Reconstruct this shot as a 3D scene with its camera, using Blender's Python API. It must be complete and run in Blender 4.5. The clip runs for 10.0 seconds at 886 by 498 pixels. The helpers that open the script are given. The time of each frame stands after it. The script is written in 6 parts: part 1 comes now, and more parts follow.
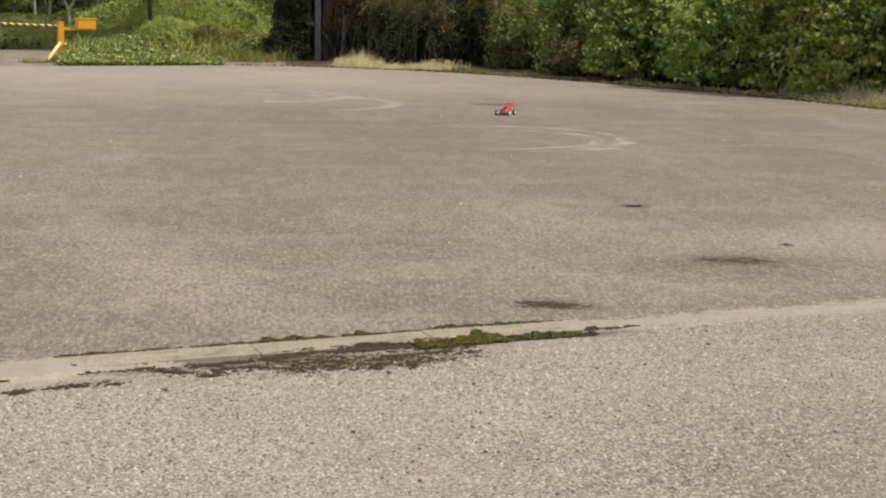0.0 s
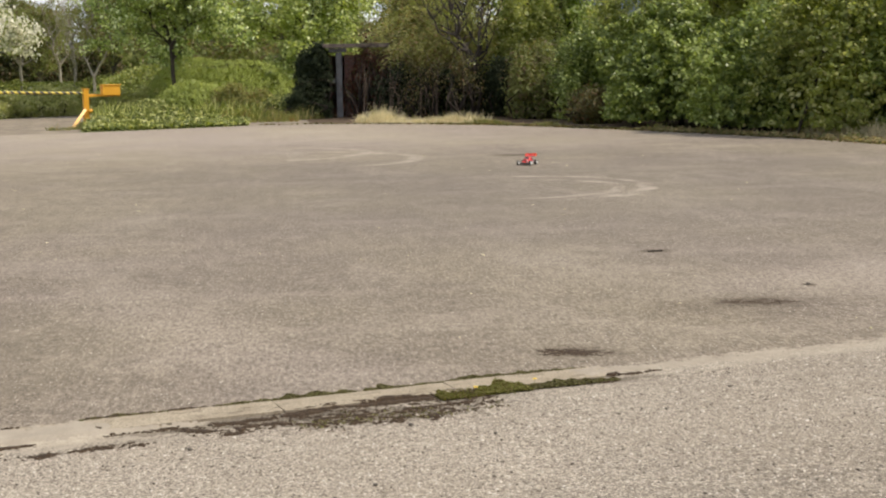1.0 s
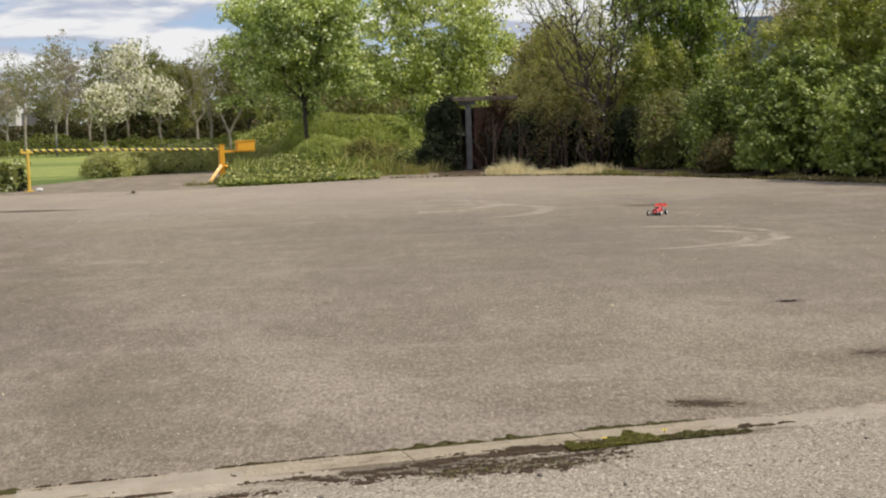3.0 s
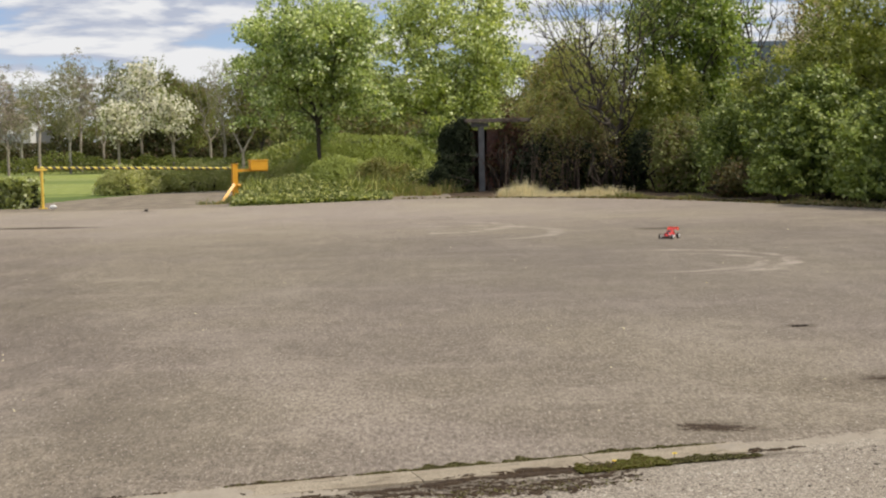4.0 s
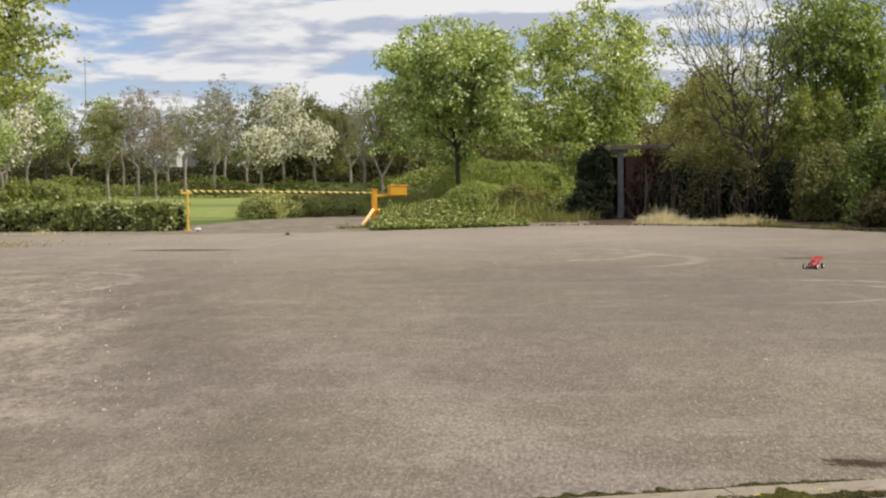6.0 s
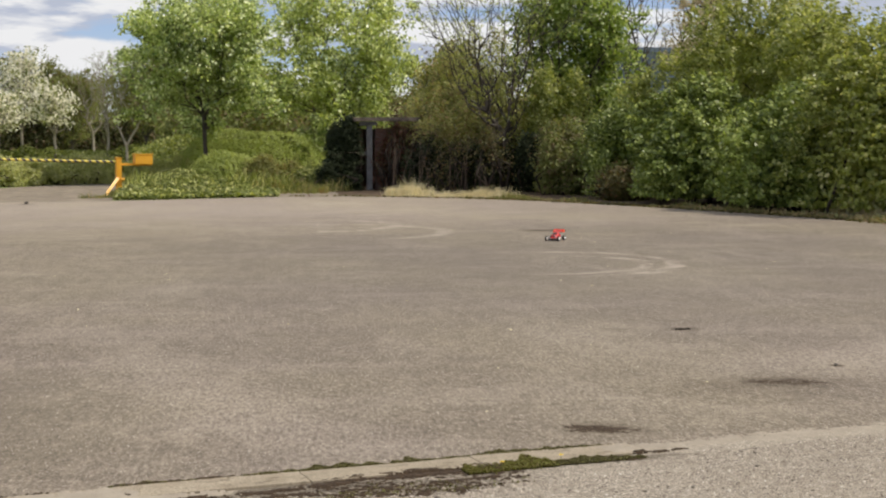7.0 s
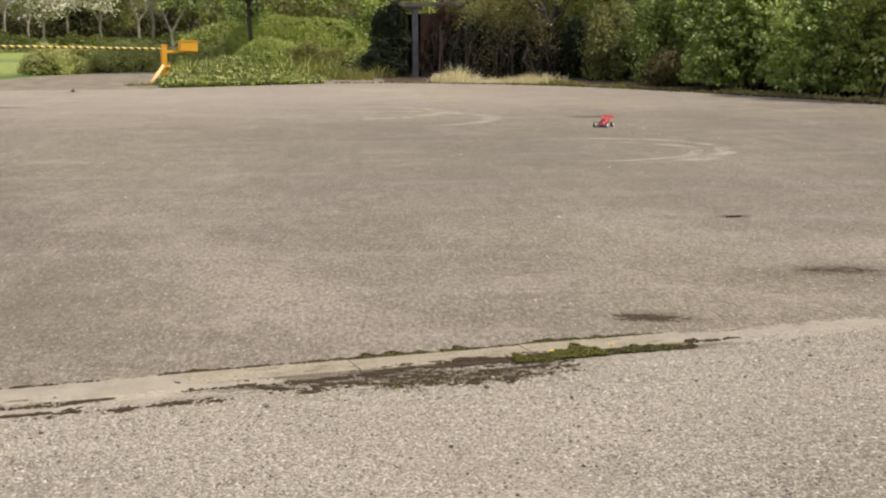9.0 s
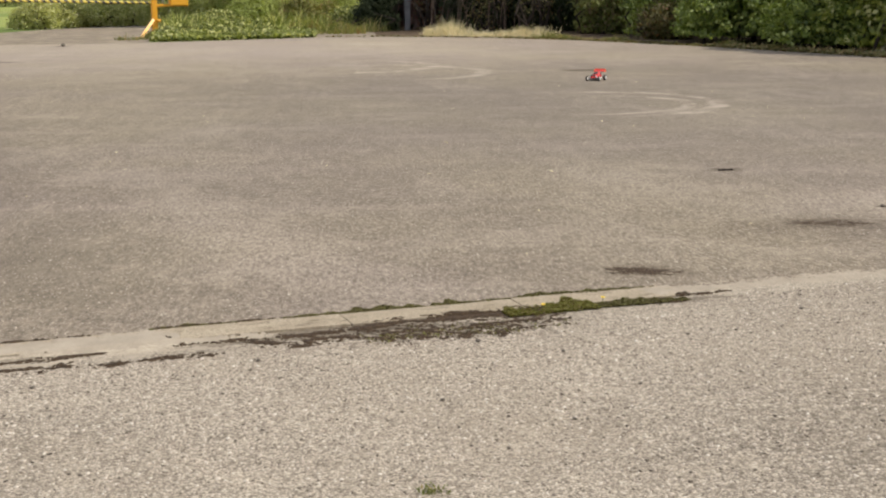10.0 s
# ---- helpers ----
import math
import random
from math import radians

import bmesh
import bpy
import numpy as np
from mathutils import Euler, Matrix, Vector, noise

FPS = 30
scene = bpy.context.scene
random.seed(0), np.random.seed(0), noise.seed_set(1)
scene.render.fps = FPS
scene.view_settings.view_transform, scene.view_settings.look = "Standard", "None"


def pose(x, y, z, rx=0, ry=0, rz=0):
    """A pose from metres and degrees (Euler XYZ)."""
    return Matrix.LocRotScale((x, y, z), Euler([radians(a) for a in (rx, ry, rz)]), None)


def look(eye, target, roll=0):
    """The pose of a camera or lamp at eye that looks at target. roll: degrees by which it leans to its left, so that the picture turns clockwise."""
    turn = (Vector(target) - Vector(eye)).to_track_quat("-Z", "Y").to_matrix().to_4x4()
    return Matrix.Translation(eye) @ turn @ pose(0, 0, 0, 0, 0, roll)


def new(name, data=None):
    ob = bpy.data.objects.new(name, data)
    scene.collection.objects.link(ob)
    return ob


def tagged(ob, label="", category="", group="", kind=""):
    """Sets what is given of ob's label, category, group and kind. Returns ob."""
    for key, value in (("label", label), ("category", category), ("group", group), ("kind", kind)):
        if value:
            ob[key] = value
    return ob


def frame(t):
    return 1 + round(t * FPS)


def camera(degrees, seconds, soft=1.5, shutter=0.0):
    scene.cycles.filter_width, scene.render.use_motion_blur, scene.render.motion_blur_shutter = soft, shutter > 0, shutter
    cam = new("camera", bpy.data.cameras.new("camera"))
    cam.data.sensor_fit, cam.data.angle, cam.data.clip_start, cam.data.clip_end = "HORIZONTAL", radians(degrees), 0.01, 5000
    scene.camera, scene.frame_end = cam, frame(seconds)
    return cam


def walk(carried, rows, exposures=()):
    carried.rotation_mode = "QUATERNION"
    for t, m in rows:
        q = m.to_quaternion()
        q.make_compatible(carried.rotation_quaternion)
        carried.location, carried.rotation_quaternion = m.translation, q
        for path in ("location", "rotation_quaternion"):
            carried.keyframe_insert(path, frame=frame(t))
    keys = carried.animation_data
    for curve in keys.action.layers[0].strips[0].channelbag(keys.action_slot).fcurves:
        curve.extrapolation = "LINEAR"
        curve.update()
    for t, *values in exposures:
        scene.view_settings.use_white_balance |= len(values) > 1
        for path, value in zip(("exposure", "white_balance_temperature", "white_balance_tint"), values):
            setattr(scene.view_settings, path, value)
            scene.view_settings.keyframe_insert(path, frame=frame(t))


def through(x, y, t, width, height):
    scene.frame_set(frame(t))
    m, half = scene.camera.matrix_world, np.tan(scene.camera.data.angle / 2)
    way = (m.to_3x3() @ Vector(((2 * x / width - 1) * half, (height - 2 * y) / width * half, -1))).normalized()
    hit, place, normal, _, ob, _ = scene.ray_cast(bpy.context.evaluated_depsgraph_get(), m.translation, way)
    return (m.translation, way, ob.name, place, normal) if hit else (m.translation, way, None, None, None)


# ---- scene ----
cam = camera(34.6, 10.0, soft=2.15)
PATH = [  # seconds, place, turn to the right, tilt down, lean
    (0, -0.040, 0.076, 1.639, 8.43, 9.36, 1.19),
    (0.3, -0.012, 0.049, 1.641, 10.28, 8.68, 0.81),
    (0.5, 0.007, 0.031, 1.642, 10.00, 8.25, 0.53),
    (0.7, 0.008, 0.027, 1.642, 8.95, 7.92, -0.11),
    (1, 0.010, 0.019, 1.643, 7.24, 7.26, -0.96),
    (1.5, 0.015, 0.013, 1.644, 4.67, 6.40, -1.47),
    (2, 0.018, -0.006, 1.645, 2.63, 5.79, -1.93),
    (2.5, 0.017, -0.024, 1.645, 2.12, 5.43, -1.98),
    (4, 0.017, -0.051, 1.645, 1.57, 4.19, -1.28),
    (4.5, 0.016, -0.060, 1.646, 0.00, 3.84, -1.26),
    (4.8, 0.015, -0.048, 1.641, -2.26, 3.65, -1.23),
    (5, 0.015, -0.041, 1.637, -3.79, 3.34, -1.11),
    (5.2, 0.005, -0.035, 1.640, -4.87, 3.11, -0.85),
    (5.45, 0.002, -0.034, 1.641, -5.62, 2.94, -0.73),
    (5.75, -0.003, -0.034, 1.642, -5.12, 2.92, -0.80),
    (6.05, -0.007, -0.036, 1.643, -3.47, 3.09, -0.87),
    (6.3, -0.010, -0.038, 1.644, -1.48, 3.33, -0.82),
    (6.5, -0.015, -0.044, 1.650, 0.26, 3.55, -0.70),
    (6.8, -0.015, -0.048, 1.653, 3.52, 3.98, -0.34),
    (7, -0.015, -0.051, 1.655, 6.19, 4.29, -0.03),
    (7.3, -0.011, -0.034, 1.651, 10.18, 4.94, 0.28),
    (7.5, -0.008, -0.023, 1.649, 12.40, 5.33, 0.61),
    (7.7, -0.007, -0.012, 1.649, 13.55, 5.89, 0.45),
    (8, -0.004, 0.004, 1.648, 13.23, 6.58, 0.39),
    (8.3, -0.005, 0.025, 1.647, 10.43, 7.59, 0.09),
    (8.5, -0.005, 0.039, 1.646, 8.02, 8.15, -0.08),
    (8.7, -0.011, 0.045, 1.646, 5.84, 8.58, -0.28),
    (9, -0.019, 0.053, 1.647, 4.31, 8.83, -0.33),
    (9.5, -0.011, 0.056, 1.642, 4.16, 9.19, -0.35),
    (10, -0.010, 0.068, 1.640, 4.59, 10.66, -0.43),
]

walk(cam, [(t, pose(x, y, z, 90 - tilt, 0, -turn) @ pose(0, 0, 0, 0, 0, lean)) for t, x, y, z, turn, tilt, lean in PATH],
     exposures=[(0.0, -0.02), (1.0, 0.09), (1.5, 0.07), (2.5, -0.06), (4.5, -0.12), (6.5, -0.14), (7.5, -0.04), (8.5, 0.05), (9.5, 0.06), (10.0, 0.04)])

# ---- world and sun ----
SUN_AZ, SUN_EL = radians(102), radians(53)  # clockwise from +y
world = bpy.data.worlds.new("sky")
scene.world = world
world.use_nodes = True
wt = world.node_tree
wn = wt.nodes


def wnode(kind, **values):
    n = wn.new(kind)
    for k, v in values.items():
        n.inputs[k].default_value = v
    return n


sky = wn.new("ShaderNodeTexSky")
sky.sky_type, sky.sun_disc, sky.sun_elevation, sky.sun_rotation = "NISHITA", False, SUN_EL, SUN_AZ
sky.air_density, sky.dust_density, sky.ozone_density = 0.8, 0.3, 3.0
wc = wn.new("ShaderNodeTexCoord")
squat = wn.new("ShaderNodeVectorMath"); squat.operation = "MULTIPLY"
squat.inputs[1].default_value = (1.0, 1.0, 4.4)
wt.links.new(wc.outputs["Generated"], squat.inputs[0])
heap = wnode("ShaderNodeTexNoise", Scale=8.4, Detail=7.0, Roughness=0.54, Distortion=0.2)
wt.links.new(squat.outputs[0], heap.inputs["Vector"])
cover = wn.new("ShaderNodeMapRange"); cover.interpolation_type = "SMOOTHSTEP"
cover.inputs[1].default_value, cover.inputs[2].default_value = 0.37, 0.50
wt.links.new(heap.outputs["Fac"], cover.inputs[0])
lifted = wn.new("ShaderNodeVectorMath"); lifted.operation = "ADD"
lifted.inputs[1].default_value = (0.012, 0.0, 0.05)
wt.links.new(squat.outputs[0], lifted.inputs[0])
above = wnode("ShaderNodeTexNoise", Scale=8.4, Detail=7.0, Roughness=0.54, Distortion=0.2)
wt.links.new(lifted.outputs[0], above.inputs["Vector"])
rise = wn.new("ShaderNodeMath"); rise.operation = "SUBTRACT"
wt.links.new(heap.outputs["Fac"], rise.inputs[0]); wt.links.new(above.outputs["Fac"], rise.inputs[1])
tone = wn.new("ShaderNodeMix"); tone.data_type = "RGBA"
tone.inputs["A"].default_value, tone.inputs["B"].default_value = (4.9, 5.3, 6.4, 1), (8.6, 8.6, 8.7, 1)
shade = wn.new("ShaderNodeMapRange"); shade.inputs[1].default_value, shade.inputs[2].default_value = -0.07, 0.05
wt.links.new(rise.outputs[0], shade.inputs[0]); wt.links.new(shade.outputs[0], tone.inputs["Factor"])
heaven = wn.new("ShaderNodeMix"); heaven.data_type = "RGBA"
height = wn.new("ShaderNodeSeparateXYZ")
wt.links.new(wc.outputs["Generated"], height.inputs[0])
thin_out = wn.new("ShaderNodeMapRange"); thin_out.interpolation_type = "SMOOTHSTEP"
for i, v in enumerate((0.005, 0.055, 0.45, 1.0)):
    thin_out.inputs[i + 1].default_value = v
wt.links.new(height.outputs["Z"], thin_out.inputs[0])
clouds = wn.new("ShaderNodeMath"); clouds.operation = "MULTIPLY"
wt.links.new(cover.outputs[0], clouds.inputs[0]); wt.links.new(thin_out.outputs[0], clouds.inputs[1])
wt.links.new(clouds.outputs[0], heaven.inputs["Factor"])
blue = wn.new("ShaderNodeMix"); blue.data_type, blue.blend_type = "RGBA", "MULTIPLY"
blue.inputs["Factor"].default_value, blue.inputs["B"].default_value = 1.0, (1.14, 1.06, 1.17, 1)
wt.links.new(sky.outputs[0], blue.inputs["A"])
wt.links.new(blue.outputs["Result"], heaven.inputs["A"]); wt.links.new(tone.outputs["Result"], heaven.inputs["B"])
wt.links.new(heaven.outputs["Result"], wn["Background"].inputs["Color"])
wn["Background"].inputs["Strength"].default_value = 0.107

sun = new("sun", bpy.data.lights.new("sun", "SUN"))
sun.data.energy, sun.data.angle, sun.data.color = 3.85, radians(0.6), (1.0, 0.905, 0.75)
toward = Vector((math.sin(SUN_AZ) * math.cos(SUN_EL), math.cos(SUN_AZ) * math.cos(SUN_EL), math.sin(SUN_EL)))
sun.matrix_world = look(toward * 60, (0, 0, 0))

# ---- materials ----
class Nodes:
    """A node material with short ways to add and join nodes."""

    def __init__(self, name):
        self.m = bpy.data.materials.new(name)
        self.m.use_nodes = True
        self.t = self.m.node_tree
        self.b = self.t.nodes["Principled BSDF"]
        self.pos = self.t.nodes.new("ShaderNodeTexCoord").outputs["Object"]

    def put(self, socket, value):
        if isinstance(value, bpy.types.NodeSocket):
            self.t.links.new(value, socket)
        else:
            socket.default_value = value

    def math(self, op, a, b=0.0, clamp=False):
        n = self.t.nodes.new("ShaderNodeMath")
        n.operation, n.use_clamp = op, clamp
        self.put(n.inputs[0], a)
        self.put(n.inputs[1], b)
        return n.outputs[0]

    def noise(self, scale, detail=4.0, rough=0.55, vec=None, distortion=0.0):
        n = self.t.nodes.new("ShaderNodeTexNoise")
        n.inputs["Scale"].default_value, n.inputs["Detail"].default_value = scale, detail
        n.inputs["Roughness"].default_value, n.inputs["Distortion"].default_value = rough, distortion
        self.put(n.inputs["Vector"], vec or self.pos)
        return n.outputs["Fac"]

    def cells(self, scale, vec=None):
        n = self.t.nodes.new("ShaderNodeTexVoronoi")
        n.inputs["Scale"].default_value = scale
        self.put(n.inputs["Vector"], vec or self.pos)
        return n.outputs["Distance"], n.outputs["Color"]

    def stretch(self, sx, sy, sz, turn=0.0):
        n = self.t.nodes.new("ShaderNodeMapping")
        n.inputs["Scale"].default_value = (sx, sy, sz)
        n.inputs["Rotation"].default_value = (0, 0, radians(turn))
        self.t.links.new(self.pos, n.inputs["Vector"])
        return n.outputs[0]

    def ramp(self, fac, lo, hi, a=0.0, b=1.0, smooth=True):
        n = self.t.nodes.new("ShaderNodeMapRange")
        n.interpolation_type = "SMOOTHSTEP" if smooth else "LINEAR"
        self.put(n.inputs[0], fac)
        for i, v in enumerate((lo, hi, a, b)):
            n.inputs[i + 1].default_value = v
        return n.outputs[0]

    def mix(self, fac, a, b, how="MIX"):
        n = self.t.nodes.new("ShaderNodeMix")
        n.data_type, n.blend_type = "RGBA", how
        self.put(n.inputs["Factor"], fac)
        for key, v in (("A", a), ("B", b)):
            self.put(n.inputs[key], (*v, 1) if isinstance(v, tuple) else v)
        return n.outputs["Result"]

    def bump(self, height, strength=0.3, distance=0.01):
        n = self.t.nodes.new("ShaderNodeBump")
        n.inputs["Strength"].default_value, n.inputs["Distance"].default_value = strength, distance
        self.put(n.inputs["Height"], height)
        self.t.links.new(n.outputs[0], self.b.inputs["Normal"])

    def done(self, colour=None, rough=None, metal=0.0, spec=None):
        if colour is not None:
            self.put(self.b.inputs["Base Color"], (*colour, 1) if isinstance(colour, tuple) else colour)
        if rough is not None:
            self.put(self.b.inputs["Roughness"], rough)
        self.b.inputs["Metallic"].default_value = metal
        if spec is not None:
            self.b.inputs["Specular IOR Level"].default_value = spec
        return self.m

    def xy(self):
        n = self.t.nodes.new("ShaderNodeSeparateXYZ")
        self.t.links.new(self.pos, n.inputs[0])
        return n.outputs["X"], n.outputs["Y"]

    def blob(self, cx, cy, rx, ry, turn=0.0, ragged=0.9, grain=9.0, edge=0.5):
        """A worn patch with a ragged rim: 1 inside, 0 outside."""
        x, y = self.xy()
        dx, dy = self.math("SUBTRACT", x, cx), self.math("SUBTRACT", y, cy)
        c, s = math.cos(radians(turn)), math.sin(radians(turn))
        u = self.math("ADD", self.math("MULTIPLY", dx, c / rx), self.math("MULTIPLY", dy, s / rx))
        v = self.math("ADD", self.math("MULTIPLY", dx, -s / ry), self.math("MULTIPLY", dy, c / ry))
        r = self.math("SQRT", self.math("ADD", self.math("MULTIPLY", u, u), self.math("MULTIPLY", v, v)))
        r = self.math("ADD", r, self.math("MULTIPLY", self.math("SUBTRACT", self.noise(grain, 7.0, 0.72), 0.5), 2 * ragged))
        return self.ramp(r, 1.0 - edge, 1.0 + edge, 1.0, 0.0)

    def arc(self, cx, cy, radius, width, ax, ay):
        """A tyre's sweep: a worn ring, strong on the side (ax, ay) of its centre."""
        x, y = self.xy()
        dx, dy = self.math("SUBTRACT", x, cx), self.math("SUBTRACT", y, cy)
        r = self.math("SQRT", self.math("ADD", self.math("MULTIPLY", dx, dx), self.math("MULTIPLY", dy, dy)))
        r = self.math("ADD", r, self.math("MULTIPLY", self.math("SUBTRACT", self.noise(0.7, 2.0), 0.5), 0.5))
        ring = self.ramp(self.math("ABSOLUTE", self.math("SUBTRACT", r, radius)), width * 0.4, width, 1.0, 0.0)
        side = self.math("ADD", self.math("MULTIPLY", dx, ax / radius), self.math("MULTIPLY", dy, ay / radius))
        part_way = self.math("MULTIPLY", ring, self.ramp(side, -0.2, 0.6))
        return self.math("MULTIPLY", part_way, self.ramp(self.noise(2.2, 5.0, 0.7), 0.40, 0.62, 0.05, 1.0))


def plain(name, a, b, scale=3.0, fine=40.0, rough=0.7, bump=0.2, depth=0.005, metal=0.0, spec=None):
    """Two tones at two scales, with fine relief."""
    n = Nodes(name)
    wide, small = n.noise(scale, 5.0), n.noise(fine, 3.0)
    f = n.math("ADD", n.math("MULTIPLY", n.ramp(wide, 0.3, 0.7), 0.65), n.math("MULTIPLY", n.ramp(small, 0.3, 0.7), 0.35))
    n.bump(small, bump, depth)
    return n.done(n.mix(f, a, b), n.ramp(wide, 0.3, 0.7, rough - 0.08, rough + 0.08), metal, spec)


def leafy(name, dark, light, odd=None, share=0.06, gloss=0.5, through=0.3, wide=0.5, glow=(1.55, 1.5, 0.8)):
    """Leaves: each its own tone, some light coming through."""
    n = Nodes(name)
    geo = n.t.nodes.new("ShaderNodeNewGeometry")
    own = geo.outputs["Random Per Island"]
    f = n.math("ADD", n.math("MULTIPLY", own, 0.65), n.math("MULTIPLY", n.ramp(n.noise(wide, 3.0), 0.3, 0.7), 0.35))
    col = n.mix(f, dark, light)
    if odd:
        col = n.mix(n.ramp(n.math("FRACT", n.math("MULTIPLY", own, 37.0)), 1 - share, 1 - share + 0.01), col, odd)
    n.done(col, gloss, 0.0, 0.4)
    tr = n.t.nodes.new("ShaderNodeBsdfTranslucent")
    n.t.links.new(n.mix(1.0, col, glow, "MULTIPLY"), tr.inputs["Color"])
    both = n.t.nodes.new("ShaderNodeMixShader")
    both.inputs[0].default_value = through
    n.t.links.new(n.b.outputs[0], both.inputs[1])
    n.t.links.new(tr.outputs[0], both.inputs[2])
    n.t.links.new(both.outputs[0], n.t.nodes["Material Output"].inputs["Surface"])
    return n.m


def chippings(n, tones, size):
    """Stone chippings in tar: cells of mixed tone with relief."""
    warp = n.noise(size * 0.7, 2.0)
    dist, col = n.cells(size)
    grey = n.t.nodes.new("ShaderNodeSeparateColor")
    n.t.links.new(col, grey.inputs[0])
    dist2, col2 = n.cells(size * 2.3)
    grey2 = n.t.nodes.new("ShaderNodeSeparateColor")
    n.t.links.new(col2, grey2.inputs[0])
    f = n.math("ADD", n.math("MULTIPLY", grey.outputs[0], 0.6), n.math("MULTIPLY", grey2.outputs[1], 0.4))
    f = n.math("ADD", f, n.math("MULTIPLY", n.math("SUBTRACT", warp, 0.5), 0.5))
    stone = n.mix(n.ramp(f, 0.12, 0.9, smooth=False), tones[0], tones[1])
    tar = n.ramp(dist, 0.45, 0.75)
    return n.mix(n.math("MULTIPLY", tar, 0.55), stone, tones[2]), n.math("SUBTRACT", 1.0, dist)


def asphalt_far():
    n = Nodes("worn_asphalt")
    col, height = chippings(n, ((0.127, 0.104, 0.083), (0.375, 0.318, 0.260), (0.087, 0.072, 0.058)), 75.0)
    broad = n.noise(0.16, 5.0, 0.6)
    streak = n.noise(1.0, 6.0, 0.62, n.stretch(0.45, 1.1, 1, 12))
    patch = n.noise(2.6, 5.0, 0.7)
    mottle = n.noise(38.0, 3.0, 0.7, n.stretch(1.0, 0.30, 1))
    coarse = n.noise(6.0, 4.0, 0.65, n.stretch(1.0, 0.4, 1))
    col = n.mix(n.math("MULTIPLY", n.ramp(broad, 0.40, 0.62), 0.45), col, (0.185, 0.158, 0.125))
    col = n.mix(n.math("MULTIPLY", n.ramp(streak, 0.48, 0.70), 0.32), col, (0.40, 0.345, 0.29))
    col = n.mix(n.math("MULTIPLY", n.ramp(patch, 0.52, 0.72), 0.30), col, (0.14, 0.118, 0.093))
    for grain, much in ((mottle, 0.46), (coarse, 0.16)):
        col = n.mix(n.math("MULTIPLY", n.ramp(grain, 0.48, 0.68), much), col, (0.41, 0.36, 0.29))
        col = n.mix(n.math("MULTIPLY", n.ramp(grain, 0.52, 0.34), much), col, (0.10, 0.084, 0.067))
    pale = [n.blob(4.6, 10.3, 1.3, 0.7, 10, 0.7, 2.0, 0.8), n.blob(-0.4, 8.9, 0.4, 1.4, 20, 0.6, 3.0, 0.9),
            n.math("MULTIPLY", n.blob(-5.9, 15.6, 0.75, 11.0, 20.8, 1.0, 1.6, 0.7), n.ramp(n.noise(4.0, 6.0, 0.75, n.stretch(1.0, 0.5, 1)), 0.42, 0.60)), n.blob(-3.5, 37.5, 13, 8.5, 0, 0.8, 0.5, 0.8), n.blob(4.9, 8.17, 3.2, 0.14, 14.8, 1.3, 7.0, 0.7)]
    for i, p in enumerate(pale):
        col = n.mix(n.math("MULTIPLY", n.math("MULTIPLY", p, n.ramp(mottle, 0.36, 0.60, 0.25, 1.0)), (0.52, 0.42, 0.55, 0.75, 0.22)[i]), col, (0.46, 0.39, 0.31) if i == 2 else (0.43, 0.37, 0.312))
    worn = n.math("MAXIMUM", n.blob(-6.5, 17.0, 2.0, 10.0, 20.8, 0.9, 1.0, 1.3), 0.10)
    flecks = n.noise(11.0, 6.0, 0.75, n.stretch(1.0, 0.34, 1))
    col = n.mix(n.math("MULTIPLY", n.math("MULTIPLY", worn, n.ramp(flecks, 0.51, 0.60)), 0.42), col, (0.50, 0.425, 0.33))
    col = n.mix(n.math("MULTIPLY", n.math("MULTIPLY", worn, n.ramp(flecks, 0.47, 0.40)), 0.40), col, (0.105, 0.085, 0.064))
    scuff = n.noise(1.5, 6.0, 0.70, n.stretch(1.0, 0.38, 1, -12))
    col = n.mix(n.math("MULTIPLY", n.math("MULTIPLY", worn, n.ramp(scuff, 0.52, 0.60)), 0.42), col, (0.50, 0.43, 0.345))
    col = n.mix(n.math("MULTIPLY", n.math("MULTIPLY", worn, n.ramp(scuff, 0.47, 0.40)), 0.36), col, (0.12, 0.098, 0.075))
    crumb = n.math("MULTIPLY", n.ramp(n.cells(7.0)[0], 0.10, 0.05), n.ramp(n.noise(0.9, 3.0), 0.45, 0.6))
    col = n.mix(n.math("MULTIPLY", crumb, 0.6), col, (0.09, 0.068, 0.048))
    gloom = n.math("MAXIMUM", n.blob(-4.0, 14.8, 0.7, 7.0, 16, 1.1, 1.4, 0.8), n.math("MAXIMUM", n.blob(-1.9, 8.8, 0.7, 1.5, 12, 1.0, 1.2, 0.9), n.blob(-2.8, 8.4, 1.0, 0.9, 12, 0.9, 1.2, 0.8)))
    col = n.mix(n.math("MULTIPLY", gloom, 0.46), col, (0.13, 0.11, 0.088))
    hue = n.ramp(n.noise(0.21, 4.0, 0.55, n.stretch(1.0, 0.7, 1, 15)), 0.36, 0.64)
    col = n.mix(1.0, col, n.mix(hue, (0.925, 0.918, 0.94), (1.028, 1.034, 0.975)), "MULTIPLY")
    grey_wear = n.blob(4.2, 19.5, 6.0, 7.0, 0, 0.7, 0.5, 0.7)
    col = n.mix(n.math("MULTIPLY", grey_wear, 0.30), col, (0.145, 0.130, 0.112))
    arcs = [n.arc(3.4, 19.0, 1.5, 0.13, 0.9, -0.3), n.arc(3.25, 19.2, 2.05, 0.14, 1.0, 0.1),
            n.arc(-0.1, 28.4, 2.2, 0.20, 0.9, -0.2), n.arc(0.5, 26.4, 2.4, 0.20, 0.9, 0.3),
            n.arc(-9.5, 22.0, 3.0, 0.16, 0.8, 0.5)]
